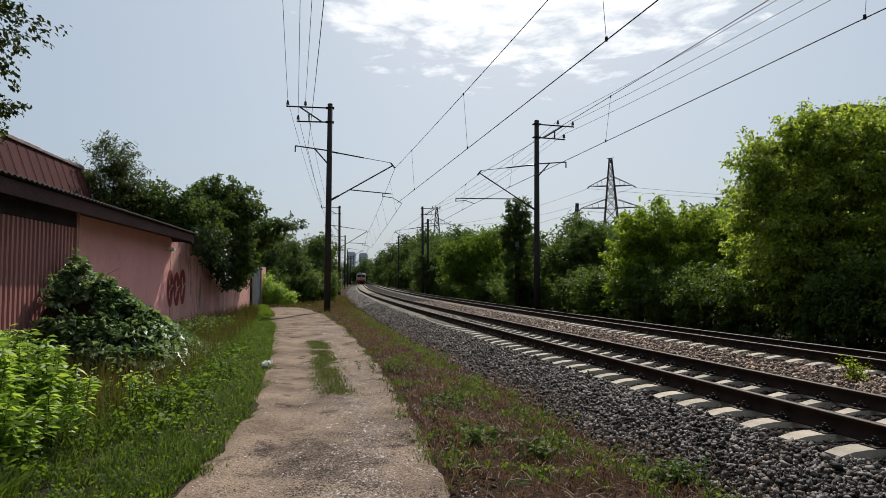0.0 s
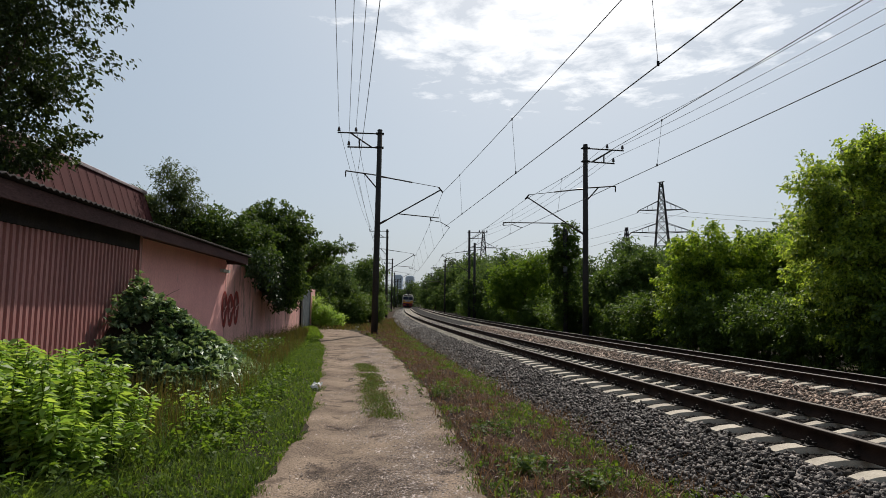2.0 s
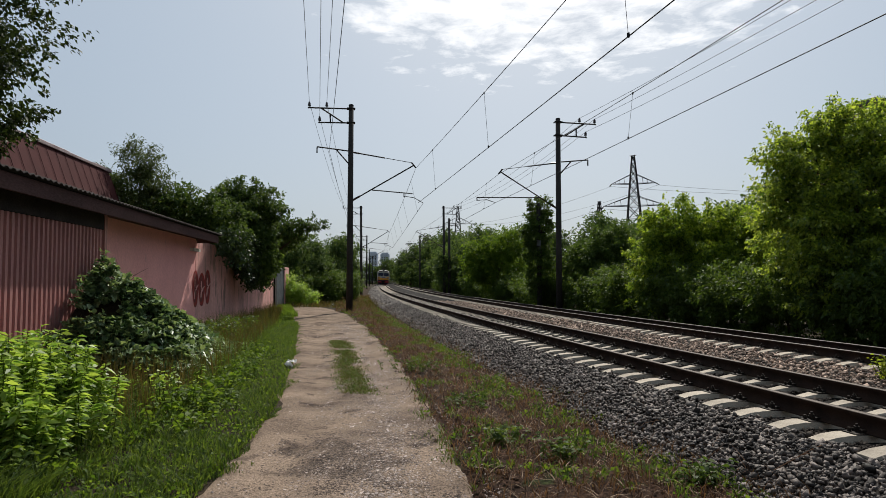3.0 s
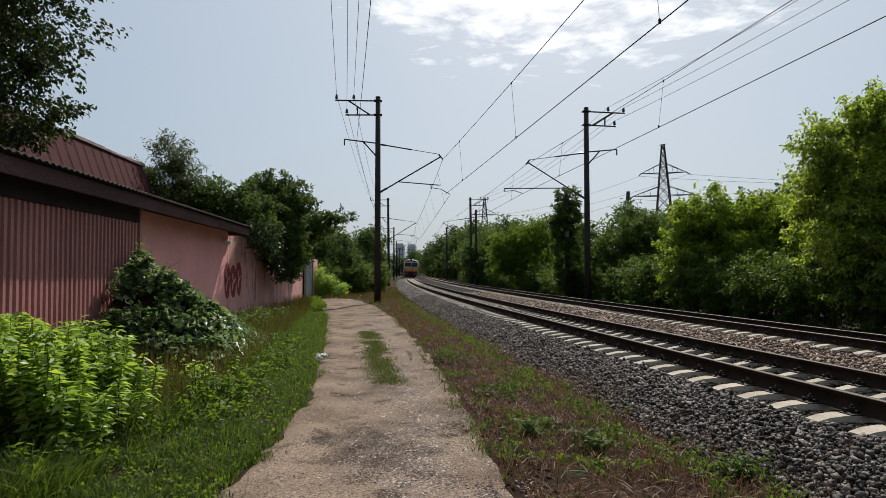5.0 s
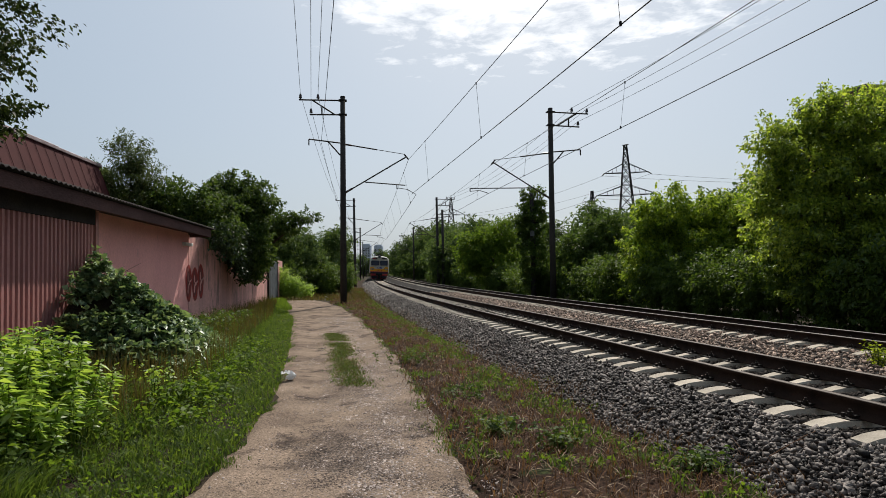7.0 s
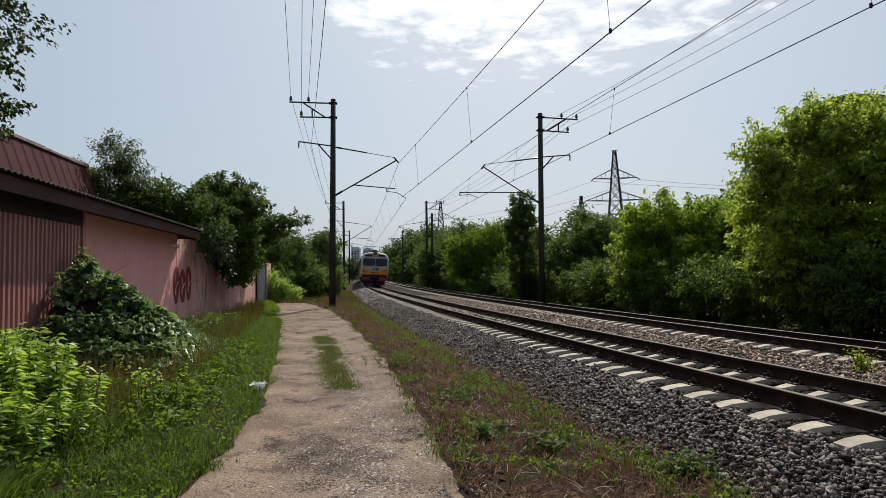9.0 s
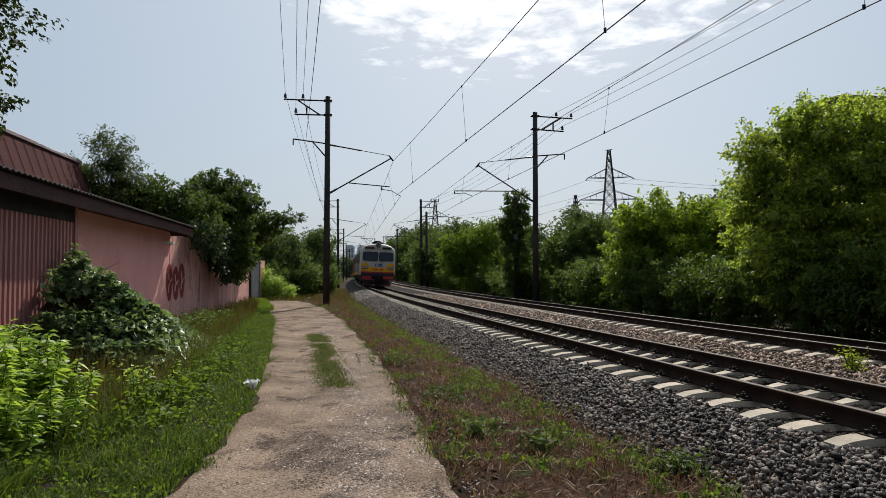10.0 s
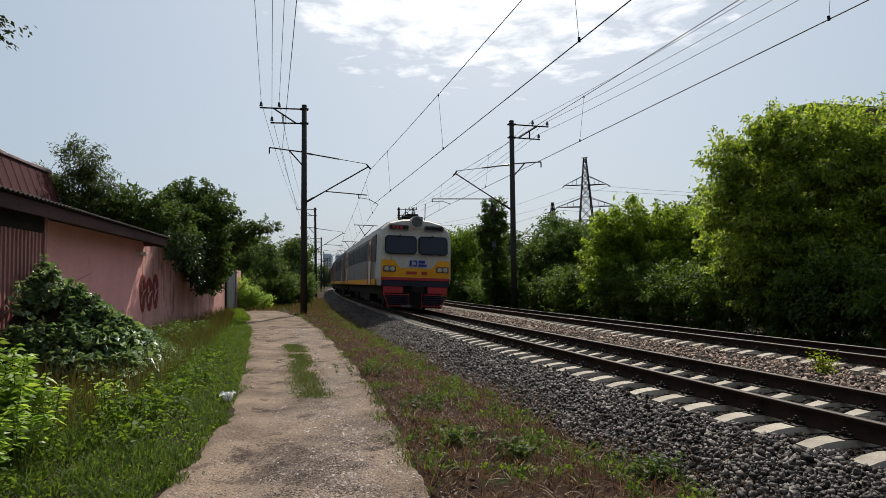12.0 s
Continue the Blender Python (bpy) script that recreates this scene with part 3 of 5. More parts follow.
    tagged(link_mesh("far_sleepers", np_mesh("far_sleepers", v, f), CONCRETE, t), "distant concrete sleepers", kind="stuff")
    return t


track(0.0, RAIL_Z, "near railway track with dark rails on pale concrete sleepers", 0.0)
track(SIDE, RAIL_Z - DROP, "farther railway track with dark rails on half-buried sleepers", 0.23)

# ballast stones
def scatter_bed(n, s0, s1, o0, o1):
    s, o = s0 + (s1 - s0) * rng.random(n) ** 1.6, rng.uniform(o0, o1, n)
    s = np.where(rng.random(n) < 0.18, s0 + 0.2 - 9.2 * rng.random(n) ** 1.7, s)
    p = on_line(s, o)
    keep = np.ones(n, bool)
    for side in (0.0, SIDE):
        on = abs(o - side) < 1.42
        gap = abs(((s - SLEEPER_START - (0.23 if side else 0.0)) / SLEEPER_STEP + 0.5) % 1 - 0.5) * SLEEPER_STEP
        keep &= ~(on & (gap < 0.15))
        keep &= ~(abs(abs(o - side) - 0.795) < 0.09)
    z = bed_z(o) + 0.01
    z = np.where((abs(o) < 1.36), bed_z(o) + np.where(o < -0.75, 0.0, -0.005), z)
    p[:, 2] = z
    return p[keep]


st = scatter_bed(80000, 1.2, 46, -2.6, -1.28)
st[:, 2] += rng.normal(0, 0.018, len(st))
# stones between sleepers coloured dark for the shade there, with some grime
crib = scatter_bed(36000, 1.5, 30, -1.32, 1.5)
stuff("oily_ballast", stone_mesh("oily_ballast", crib, 0.052), SHADED_STONE, "dark stones between the sleepers, shade and grime in their colour", "gravel")
stuff("ballast_stones", stone_mesh("ballast_stones", st, 0.042, 0.62), STONE, "grey angular crushed stones of the near track bed", "gravel")
st = scatter_bed(43000, 1.5, 48, 1.3, 6.8)
st[:, 2] += rng.normal(0, 0.012, len(st))
stuff("rusty_ballast", stone_mesh("rusty_ballast", st, 0.056, 0.6), RUSTY_STONE, "rust-stained crushed stones between the two tracks", "gravel")
# the shoulder goes on, coarser to the eye, round the bend
n = 20000
s = 42 + 120 * rng.random(n) ** 1.5
st = on_line(s, rng.uniform(-2.7, -1.25, n))
st[:, 2] = bed_z(off_line(st[:, 0], st[:, 1])[0]) + 0.02
stuff("far_ballast", stone_mesh("far_ballast", st, 0.042 + 0.0007 * s, 0.7), STONE, "grey crushed stones of the shoulder round the bend", "gravel")
# stray gravel on the path
n = 52000
py = np.where(rng.random(n) < 0.12, rng.uniform(-7, 3.2, n), 3.0 + 22 * rng.random(n) ** 1.8)
l, r = np.interp(py, PATH_Y, PATH_L), np.interp(py, PATH_Y, PATH_R)
u = rng.normal(0.68, 0.26, n)
u = np.where((u < 0.04) | (u > 1.08), rng.uniform(0.1, 1.05, n), u)
px = l + (r - l) * u
drift = np.array([noise.noise(Vector((a * 2.2, b * 0.8, 14))) + 0.5 * noise.noise(Vector((a * 6.0, b * 3.0, 6))) for a, b in zip(px, py)])
drift = drift + 0.35 * np.exp(-((u - 0.74) / 0.16) ** 2) > 0.12 + 0.5 * (rng.random(n) - 0.5)
px, py = px[drift], py[drift]
n = len(px)
stuff("path_gravel", chip_mesh("path_gravel", np.stack([px, py, path_z(px, py)], 1), 0.008 + 0.024 * rng.random(n) ** 3.5, 0.30), PEBBLE, "small pale stones strewn on the dirt path", "gravel")
# fine grit worn into the near part of the path
n = 86000
py = np.where(rng.random(n) < 0.12, rng.uniform(-7, 3.0, n), 2.8 + 9 * rng.random(n) ** 1.3)
l, r = np.interp(py, PATH_Y, PATH_L), np.interp(py, PATH_Y, PATH_R)
u = rng.normal(0.62, 0.24, n)
u = np.where((u < 0.06) | (u > 1.04), rng.uniform(0.1, 1.0, n), u)
px = l + (r - l) * u
clear = np.array([noise.noise(Vector((a * 1.1, b * 0.8, 12))) for a, b in zip(px, py)]) > -0.25 + 0.7 * (rng.random(n) - 0.5)
stuff("path_grit", chip_mesh("path_grit", np.stack([px, py, path_z(px, py)], 1)[clear], 0.006 + 0.009 * rng.random(clear.sum()) ** 2, 0.28), GRIT, "fine brown grit trodden into the path", "gravel")

# dark cinders trodden into the middle of the near path
n = 78000
py = np.where(rng.random(n) < 0.27, 2.4 - 8 * rng.random(n) ** 1.8, rng.uniform(2.2, 7.0, n))
l, r = np.interp(py, PATH_Y, PATH_L), np.interp(py, PATH_Y, PATH_R)
u = rng.uniform(0.16, 0.92, n)
px = l + (r - l) * u
heap = np.array([noise.noise(Vector((a * 1.0, b * 0.75, 21))) + 0.6 * noise.noise(Vector((a * 3.2, b * 2.6, 8))) for a, b in zip(px, py)])
heap = heap + 0.75 * np.exp(-((u - 0.52) / 0.26) ** 2) * np.clip((6.4 - py) / 2.0, 0, 1) > 0.34 + 0.8 * (rng.random(n) - 0.5)
stuff("path_cinders", chip_mesh("path_cinders", np.stack([px, py, path_z(px, py)], 1)[heap], 0.011 + 0.018 * rng.random(heap.sum()) ** 2, 0.12), GRIT_DARK, "dark cinder grit in patches on the path", "gravel")

# ---- garages, fence and house along the path ----
WALL_TURN = math.degrees(math.atan(0.163))


def profiled_sheet(y0, y1, z0, z1, step, depth):
    """Trapezoid-profiled sheet standing in the plane x = 0."""
    ys_, xs_ = [], []
    q = y0
    while q < y1:
        for dy, dx in ((0, 0), (0.42, 0), (0.5, depth), (0.92, depth)):
            ys_.append(q + dy * step), xs_.append(dx)
        q += step
    bm = bmesh.new()
    lo = [bm.verts.new((x, y, z0)) for x, y in zip(xs_, ys_)]
    hi = [bm.verts.new((x, y, z1)) for x, y in zip(xs_, ys_)]
    for i in range(len(lo) - 1):
        bm.faces.new((lo[i], lo[i + 1], hi[i + 1], hi[i]))
    return bm


def garage():
    g = thing("garage_row", (-4.9, 0, 0), "low pink plastered garage row with profiled metal front and dark roof", "garage", turn=WALL_TURN)
    part("wall", boxes(((-1.0, 12.65, -0.4), (-0.7, 20.7, 3.05)), ((-6, 20.45, -0.4), (-1.0, 20.7, 3.12)), ((-0.75, -6, -0.4), (-0.46, 12.65, 3.02))), PINK, g, "smooth pink plaster wall")
    part("metal_front", profiled_sheet(-5.5, 12.6, -0.2, 3.0, 0.15, 0.036), SHEET, g, "faded red-brown profiled sheet").location = (-0.445, 0, 0)
    bm = boxes(((-0.44, 12.57, -0.2), (-0.38, 12.69, 3.0)))
    part("corner_trim", bm, SHEET, g)
    # dark strip added over the sheet's top edge, below the eave
    part("wall_plate", boxes(((-0.44, -6, 2.70), (-0.385, 12.55, 3.04)), bevel=0.008), ROOF, g, "dark strip along the sheet top under the eave")
    part("fascia", boxes(((-0.06, -6, 2.92), (-0.02, 20.9, 3.165)), ((-0.72, 20.86, 2.92), (-0.06, 20.9, 3.165)), bevel=0.006), FASCIA, g, "weathered brown fascia board")
    part("soffit", boxes(((-1.0, -6, 3.05), (-0.06, 20.86, 3.08))), FASCIA, g, "dark boarded soffit")
    # corrugated roofing, waves across the slope
    yy = np.arange(-6, 21.05, 0.045)
    rows = []
    for q in yy:
        w = 0.020 * math.sin(q / 0.17 * 2 * math.pi)
        rows.append([(0.06, q, 3.19 + w), (-3.0, q, 3.38 + w), (-6.0, q, 3.6 + w)])
    top = ribbon("roof", rows, ROOF, "dark corrugated cement roofing", "", "", True, g)
    sol = top.modifiers.new("thick", "SOLIDIFY")
    sol.thickness = 0.025
    part("ledge", boxes(((-0.72, 20.0, 2.62), (-0.58, 20.84, 2.72)), bevel=0.01), WHITE, g, "small pale plaster ledge")
    return g


garage()


def fence():
    f = thing("boundary_wall", (-4.9, 0, 0), "worn pink plastered boundary wall with flaking patches", "wall", turn=WALL_TURN)
    part("wall", boxes(((-0.98, 23.6, -0.6), (-0.70, 38.8, 2.62)), ((-0.98, 20.75, -0.6), (-0.70, 23.6, 3.0))), PINK_OLD, f)
    part("coping", boxes(((-1.0, 23.65, 2.62), (-0.69, 38.8, 2.66)), bevel=0.01), FASCIA, f)
    part("pier", boxes(((-1.0, 43.6, -0.6), (-0.62, 46.0, 2.6)), bevel=0.01), PINK_OLD, f, "pink plastered gate pier")
    # plain dark block between the wall end and the gate leaf
    part("post", boxes(((-1.0, 38.8, -0.6), (-0.60, 39.5, 2.5)), bevel=0.01), T_DARK, f, "dark block beside the gate")
    return f


fence()
gate = thing("gate", (-4.9, 0, 0), "closed grey-blue sheet metal gate in the pink wall", "gate", turn=WALL_TURN)
part("gate_leaf", profiled_sheet(39.5, 43.6, -0.25, 2.45, 0.3, 0.03), GATE, gate).location = (-0.72, 0, 0)
part("gate_frame", boxes(((-0.78, 39.5, -0.3), (-0.66, 39.58, 2.5)), ((-0.78, 43.5, -0.3), (-0.66, 43.58, 2.5)), ((-0.78, 39.58, 2.42), (-0.66, 43.5, 2.5))), GATE, gate)


def graffiti():
    """Sprayed loops on the wall, with a dark outline: strokes laid 4 mm proud."""
    g = thing("graffiti", (-4.9, 0, 0), "round red spray-paint scrawl on the pink wall", "graffiti", turn=WALL_TURN)
    for mat, wide, x, shift in ((BLACK_PAINT, 0.42, -0.694, 0.04), (RED_PAINT, 0.15, -0.690, 0.0)):
        bm = bmesh.new()
        for cy, cz, ry, rz in ((20.7, 1.42, 0.36, 0.60), (21.5, 1.38, 0.42, 0.56), (22.3, 1.46, 0.40, 0.60)):
            pts = [(cy + ry * math.cos(a) * (1 + 0.12 * math.sin(3 * a)) + shift, cz + rz * math.sin(a) - shift) for a in np.linspace(0.3, 6.4, 26)]
            prev = None
            for i, (y, z) in enumerate(pts):
                d = (cy - y, cz - z)
                k = wide * (0.8 + 0.3 * math.sin(i * 0.7)) / max(math.hypot(*d), 0.1)
                now = (bm.verts.new((x, y, z)), bm.verts.new((x, y + d[0] * k, z + d[1] * k)))
                if prev:
                    bm.faces.new((prev[0], now[0], now[1], prev[1]))
                prev = now
        part("stroke", bm, mat, g)
    return g


graffiti()


def house():
    h = thing("house", (-9.0, 0, 0), "house with a steep maroon tin mansard roof behind the garages", "house", turn=WALL_TURN)
    part("wall", boxes(((-7, 4.2, -0.3), (0.4, 21.4, 3.5))), PINK_OLD, h)
    bm = bmesh.new()
    prof = [(0.75, 3.3), (0.0, 5.5), (-3.2, 6.1), (-6.4, 5.5), (-7.3, 3.3)]
    a = [bm.verts.new((x, 4.0, z)) for x, z in prof]
    b = [bm.verts.new((x, 21.7 - (0.25 if i in (1, 2, 3) else 0), z)) for i, (x, z) in enumerate(prof)]
    for i in range(4):
        bm.faces.new((a[i], b[i], b[i + 1], a[i + 1]))
    bm.faces.new(a), bm.faces.new(b[::-1])
    roof = part("roof", bm, TIN, h, "maroon tin roof with standing seams")
    d = Vector((0.0 - 0.75, 0, 2.2)).normalized()
    seam = None
    for q in np.arange(4.4, 21.6, 0.55):
        m = pose(0.75, q, 3.3)
        if seam is None:
            seam = part("seam", rod(bmesh.new(), (0.02, 0, 0), (-0.73, 0, 2.2), 0.007, sides=5), TIN, roof)
            seam.matrix_basis = m
        else:
            again(seam, roof, m)
    # cap colour paled to paint the highlight along the roof edge
    for i, q in enumerate(np.arange(4.0, 21.3, 1.8)):
        part("ridge_cap", boxes(((-0.10, q, 5.47), (0.07, min(q + 1.83, 21.6), 5.56 + 0.02 * (i % 2))), bevel=0.01), CAPPING, roof, "lapped edge capping, highlight in its pale colour")
    return h


house()


# ---- overhead line: poles, brackets and wires ----
def pole_proto(mirror):
    k = -1 if mirror else 1
    p = thing("catenary_pole", (0, 0, 0), "tall dark concrete railway pole with steel brackets", "utility pole", "overhead line poles")
    bm = rod(bmesh.new(), (0, 0, -0.6), (0, 0, 12.1), 0.20, 0.145, 14)
    part("mast", bm, POLE, p, "tapered spun concrete mast", True)
    part("cap", rod(bmesh.new(), (0, 0, 12.1), (0, 0, 12.16), 0.16, 0.13, 12), POLE, p)
    for z in (11.88, 11.04):
        part("clamp", boxes(((-0.24, -0.18, z), (0.24, 0.18, z + 0.06))), STEEL, p)
    part("upper_arm", rods(((0, 0, 11.91), (-2.5 * k, 0, 11.87)), ((0, 0, 11.07), (-1.9 * k, 0, 11.02)), ((-1.75 * k, 0, 11.88), (-0.45 * k, 0, 11.06)), ((-1.2 * k, 0, 11.05), (-1.2 * k, 0, 11.52)), r=0.045), STEEL, p, "double steel crossarm with a brace")
    ins = None
    for x, z in ((-2.42, 11.9), (-1.42, 11.92), (-1.82, 11.06)):
        m = pose(x * k, 0, z)
        if ins is None:
            bm = rod(bmesh.new(), (0, 0, -0.03), (0, 0, 0.12), 0.02)
            rod(bm, (0, 0, 0.08), (0, 0, 0.20), 0.10, 0.07, 10)
            rod(bm, (0, 0, 0.20), (0, 0, 0.32), 0.085, 0.04, 10)
            ins = part("insulator", bm, CERAMIC, p, "dark pin insulator")
            ins.matrix_basis = m
        else:
            again(ins, p, m)
    part("field_bracket", rods(((0, 0, 9.38), (-1.95 * k, 0, 9.58)), ((-0.85 * k, 0, 9.46), (-0.1 * k, 0, 8.62)), ((-1.95 * k, 0, 9.58), (-1.95 * k, 0, 9.22)), r=0.04), STEEL, p, "small steel side bracket")
    bm = rods(((0.15 * k, 0, 9.32), (2.0 * k, 0, 9.05)), ((0.25 * k, 0, 6.55), (3.72 * k, 0, 8.66)), r=0.04)
    rod(bm, (2.0 * k, 0, 9.05), (3.6 * k, 0, 8.82), 0.018)
    rod(bm, (3.6 * k, 0, 8.82), (3.85 * k, 0, 8.52), 0.045)
    part("cantilever", bm, STEEL, p, "slanting cantilever tube with a tie rod")
    if mirror:     # pull-off: the long tube overshoots and the arm comes back to the wire
        bm = rods(((1.25 * k, 0, 7.12), (5.2 * k, 0, 7.04)), ((5.2 * k, 0, 7.04), (5.2 * k, 0, 6.84)), r=0.032)
        rod(bm, (5.2 * k, 0, 6.86), (4.6 * k, 0, 6.92), 0.02)
        rod(bm, (4.6 * k, 0, 6.92), (4.05 * k, 0, 6.75), 0.02)
    else:
        bm = rods(((1.25 * k, 0, 7.12), (3.66 * k, 0, 6.96)), r=0.032)
        rod(bm, (3.15 * k, 0, 6.99), (3.15 * k, 0, 6.74), 0.03)
        rod(bm, (3.15 * k, 0, 6.8), (3.75 * k, 0, 6.72), 0.02)
        rod(bm, (3.75 * k, 0, 6.72), (4.3 * k, 0, 6.42), 0.02)
    part("steady_arm", bm, STEEL, p, "registration arm holding the contact wire")
    part("strut_insulator", rod(bmesh.new(), (0.12 * k, 0, 6.48), (0.55 * k, 0, 6.74), 0.065, 0.06), CERAMIC, p)
    part("strut_insulator", rod(bmesh.new(), (0.1 * k, 0, 9.33), (0.5 * k, 0, 9.27), 0.055), CERAMIC, p)
    return p


LEFT = [(5.0, -13.0), (-6.70, 36.0), (-14.1, 84.6), (-22.3, 141.0), (-31.5, 205.0), (-39, 262.0)]
RIGHT = [(17.3, -11.0), (5.85, 38.8), (-2.75, 84.6), (-10.0, 139.0), (-19.0, 203.0)]


def turn_at(y):
    return float(np.degrees(np.interp(y, AY, HEAD)))


def poles(places, mirror):
    proto, made = pole_proto(mirror), []
    for i, (x, y) in enumerate(places):
        lean = (0.0, 0.35, -0.3, 0.2, -0.2, 0.1)[i]
        m = pose(x, y, float(ground_z(x, y)) + (0.37 if mirror and i == 0 else 0.02), 0, lean, turn_at(y))
        if i == 0:
            proto.matrix_basis = m
        made.append(proto if i == 0 else copy_thing(proto, m))
    return [o.matrix_basis.copy() for o in made]


left_m, right_m = poles(LEFT, False), poles(RIGHT, True)
spare = thing("plain_pole", (-2.05, 84.0, -0.3), "plain dark concrete pole without brackets", "utility pole")
part("mast", rod(bmesh.new(), (0, 0, -0.3), (0, 0, 10.3), 0.2, 0.15, 12), POLE, spare, "", True)


clad = thing("plain_pole", (5.2, 43.55, -0.4), "dark pole clad in ivy with a small pale box", "utility pole")
part("mast", rod(bmesh.new(), (0, 0, -0.3), (0, 0, 7.4), 0.17, 0.13, 12), POLE, clad, "", True)
part("switch_box", boxes(((-0.17, -0.32, 4.40), (0.11, -0.12, 4.78)), bevel=0.02), GATE, clad, "small pale switch box")
for z in (3.75, 5.35):
    part("step_bracket", rods(((-0.45, -0.1, z), (0.45, -0.1, z)), r=0.03), STEEL, clad)


def wire_bm(bm, a, b, sag, r, n=14):
    """One hanging wire: a five-sided tube along the sag."""
    a, b = Vector(a), Vector(b)
    q = (b - a).to_track_quat("Z", "Y").to_matrix()
    prev = None
    for i in range(n + 1):
        u = i / n
        c = a.lerp(b, u) - Vector((0, 0, 4 * sag * u * (1 - u)))
        ring = [bm.verts.new(c + q @ Vector((r * math.cos(k * 1.2566), r * math.sin(k * 1.2566), 0))) for k in range(5)]
        if prev:
            for k in range(5):
                bm.faces.new((prev[k], prev[(k + 1) % 5], ring[(k + 1) % 5], ring[k]))
        prev = ring
    return bm


def overhead(ms, k):
    """Catenary over one track and the wires on the field side of its poles."""
    for i, (a, b) in enumerate(zip(ms, ms[1:])):
        cat = thing("overhead_wire", a.translation, "dark catenary wires with droppers over the track", "overhead wire", "overhead line")
        back = Matrix.Translation(-a.translation)
        ends = [[back @ m @ Vector((x * k, 0, z)) for m in (a, b)] for x, z in ((3.85, 8.5), (4.3 if i % 2 else 4.0, 6.42) if k > 0 else (4.05, 6.74))]
        n = 14 if i < 2 else 5
        part("messenger", wire_bm(bmesh.new(), *ends[0], 0.2, 0.012, n), WIRE, cat)
        part("contact_wire", wire_bm(bmesh.new(), *ends[1], 0.04, 0.013, n), WIRE, cat)
        if i < 3:
            for j in range(5):
                u = (j + 0.5) / 5 - (0.03 if k < 0 else 0.01)
                hi = ends[0][0].lerp(ends[0][1], u) - Vector((0, 0, 0.2 * 4 * u * (1 - u)))
                lo = ends[1][0].lerp(ends[1][1], u) - Vector((0, 0, 0.04 * 4 * u * (1 - u)))
                bm = rod(bmesh.new(), hi, lo, 0.006, sides=4)
                rod(bm, lo + Vector((0, 0, -0.02)), lo + Vector((0, 0, 0.07)), 0.028, sides=6)
                rod(bm, hi + Vector((0, 0, -0.05)), hi + Vector((0, 0, 0.03)), 0.024, sides=6)
                part("dropper", bm, WIRE, cat)
        feed = thing("feeder_wire", a.translation, "thin feeder wires strung from pole to pole", "overhead wire", "overhead line")
        for x, z, sag in ((-2.42, 12.2, 0.7), (-1.42, 12.22, 0.8), (-1.82, 11.36, 0.7), (-1.25, 9.42, 0.8))[:4 if k > 0 else 3]:
            p = [back @ m @ Vector((x * k, 0, z)) for m in (a, b)]
            part("wire", wire_bm(bmesh.new(), *p, sag, 0.011, n), WIRE, feed)


overhead(left_m, 1)
overhead(right_m, -1)


def pylon_proto():
    p = thing("lattice_pylon", (0, 0, 0), "tall dark steel lattice power pylon", "pylon", "power line pylons")
    H, w1 = 36.0, 0.35
    bm = bmesh.new()
    levels = [0, 5, 10, 14.5, 18.5, 22, 25, 27.5, 30, 32, 34, 36]
    wid = lambda z: w1 + 0.082 * (H - z)
    for a, b in zip(levels, levels[1:]):
        ca = [(sx * wid(a), sy * wid(a), a) for sx, sy in ((-1, -1), (1, -1), (1, 1), (-1, 1))]
        cb = [(sx * wid(b), sy * wid(b), b) for sx, sy in ((-1, -1), (1, -1), (1, 1), (-1, 1))]
        for i in range(4):
            j = (i + 1) % 4
            rod(bm, ca[i], cb[i], 0.19, sides=4)
            rod(bm, ca[i], cb[j], 0.10, sides=4), rod(bm, ca[j], cb[i], 0.10, sides=4)
            rod(bm, cb[i], cb[j], 0.07, sides=4)
    part("tower", bm, STEEL, p, "tapering lattice tower")
    for z, reach in ((28.3, 5.8), (22.2, 8.0)):
        for sx in (-1, 1):
            bm = bmesh.new()
            w = wid(z)
            for sy in (-1, 1):
                rod(bm, (sx * w, sy * w, z), (sx * reach, 0, z + 0.1), 0.1, sides=4)
                rod(bm, (sx * w * 0.7, sy * w * 0.7, z + 2.6), (sx * reach, 0, z + 0.1), 0.08, sides=4)
            for u in (0.3, 0.55, 0.78):
                rod(bm, (sx * (w + (reach - w) * u), -w * (1 - u), z), (sx * (w + (reach - w) * u), w * (1 - u), z + 2.4 * (1 - u)), 0.06, sides=4)
            rod(bm, (sx * reach, 0, z + 0.1), (sx * (reach + 0.6), -1.6, z - 0.7), 0.16, sides=6)
            part("crossarm", bm, STEEL, p)
    part("peak", rods(((-0.9, 0, 36.0), (0.9, 0, 36.2)), r=0.1), STEEL, p)
    return p


pylon = pylon_proto()
PYL = [(46.5, 171.0, -9), (59, 272.0, 20), (-2.9, 286.0, 5), (185, 178, 10)]
pyl_m = [pose(x, y, -0.5, 0, 0, t) for x, y, t in PYL]
pylon.matrix_basis = pyl_m[0]
for m in pyl_m[1:]:
    copy_thing(pylon, m)
for i, j in ((0, 3), (0, 2)):
    feed = thing("power_line", pyl_m[i].translation, "thin high-voltage wires between the pylons", "power line", "overhead line")
    for x, z in ((-6.2, 27.6), (6.2, 27.6), (-8.4, 21.5), (8.4, 21.5)):
        a, b = (Matrix.Translation(-pyl_m[i].translation) @ pyl_m[q] @ Vector((x, -1.0, z)) for q in (i, j))
        part("wire", wire_bm(bmesh.new(), a, b, 3.0, 0.035, 12), WIRE, feed)


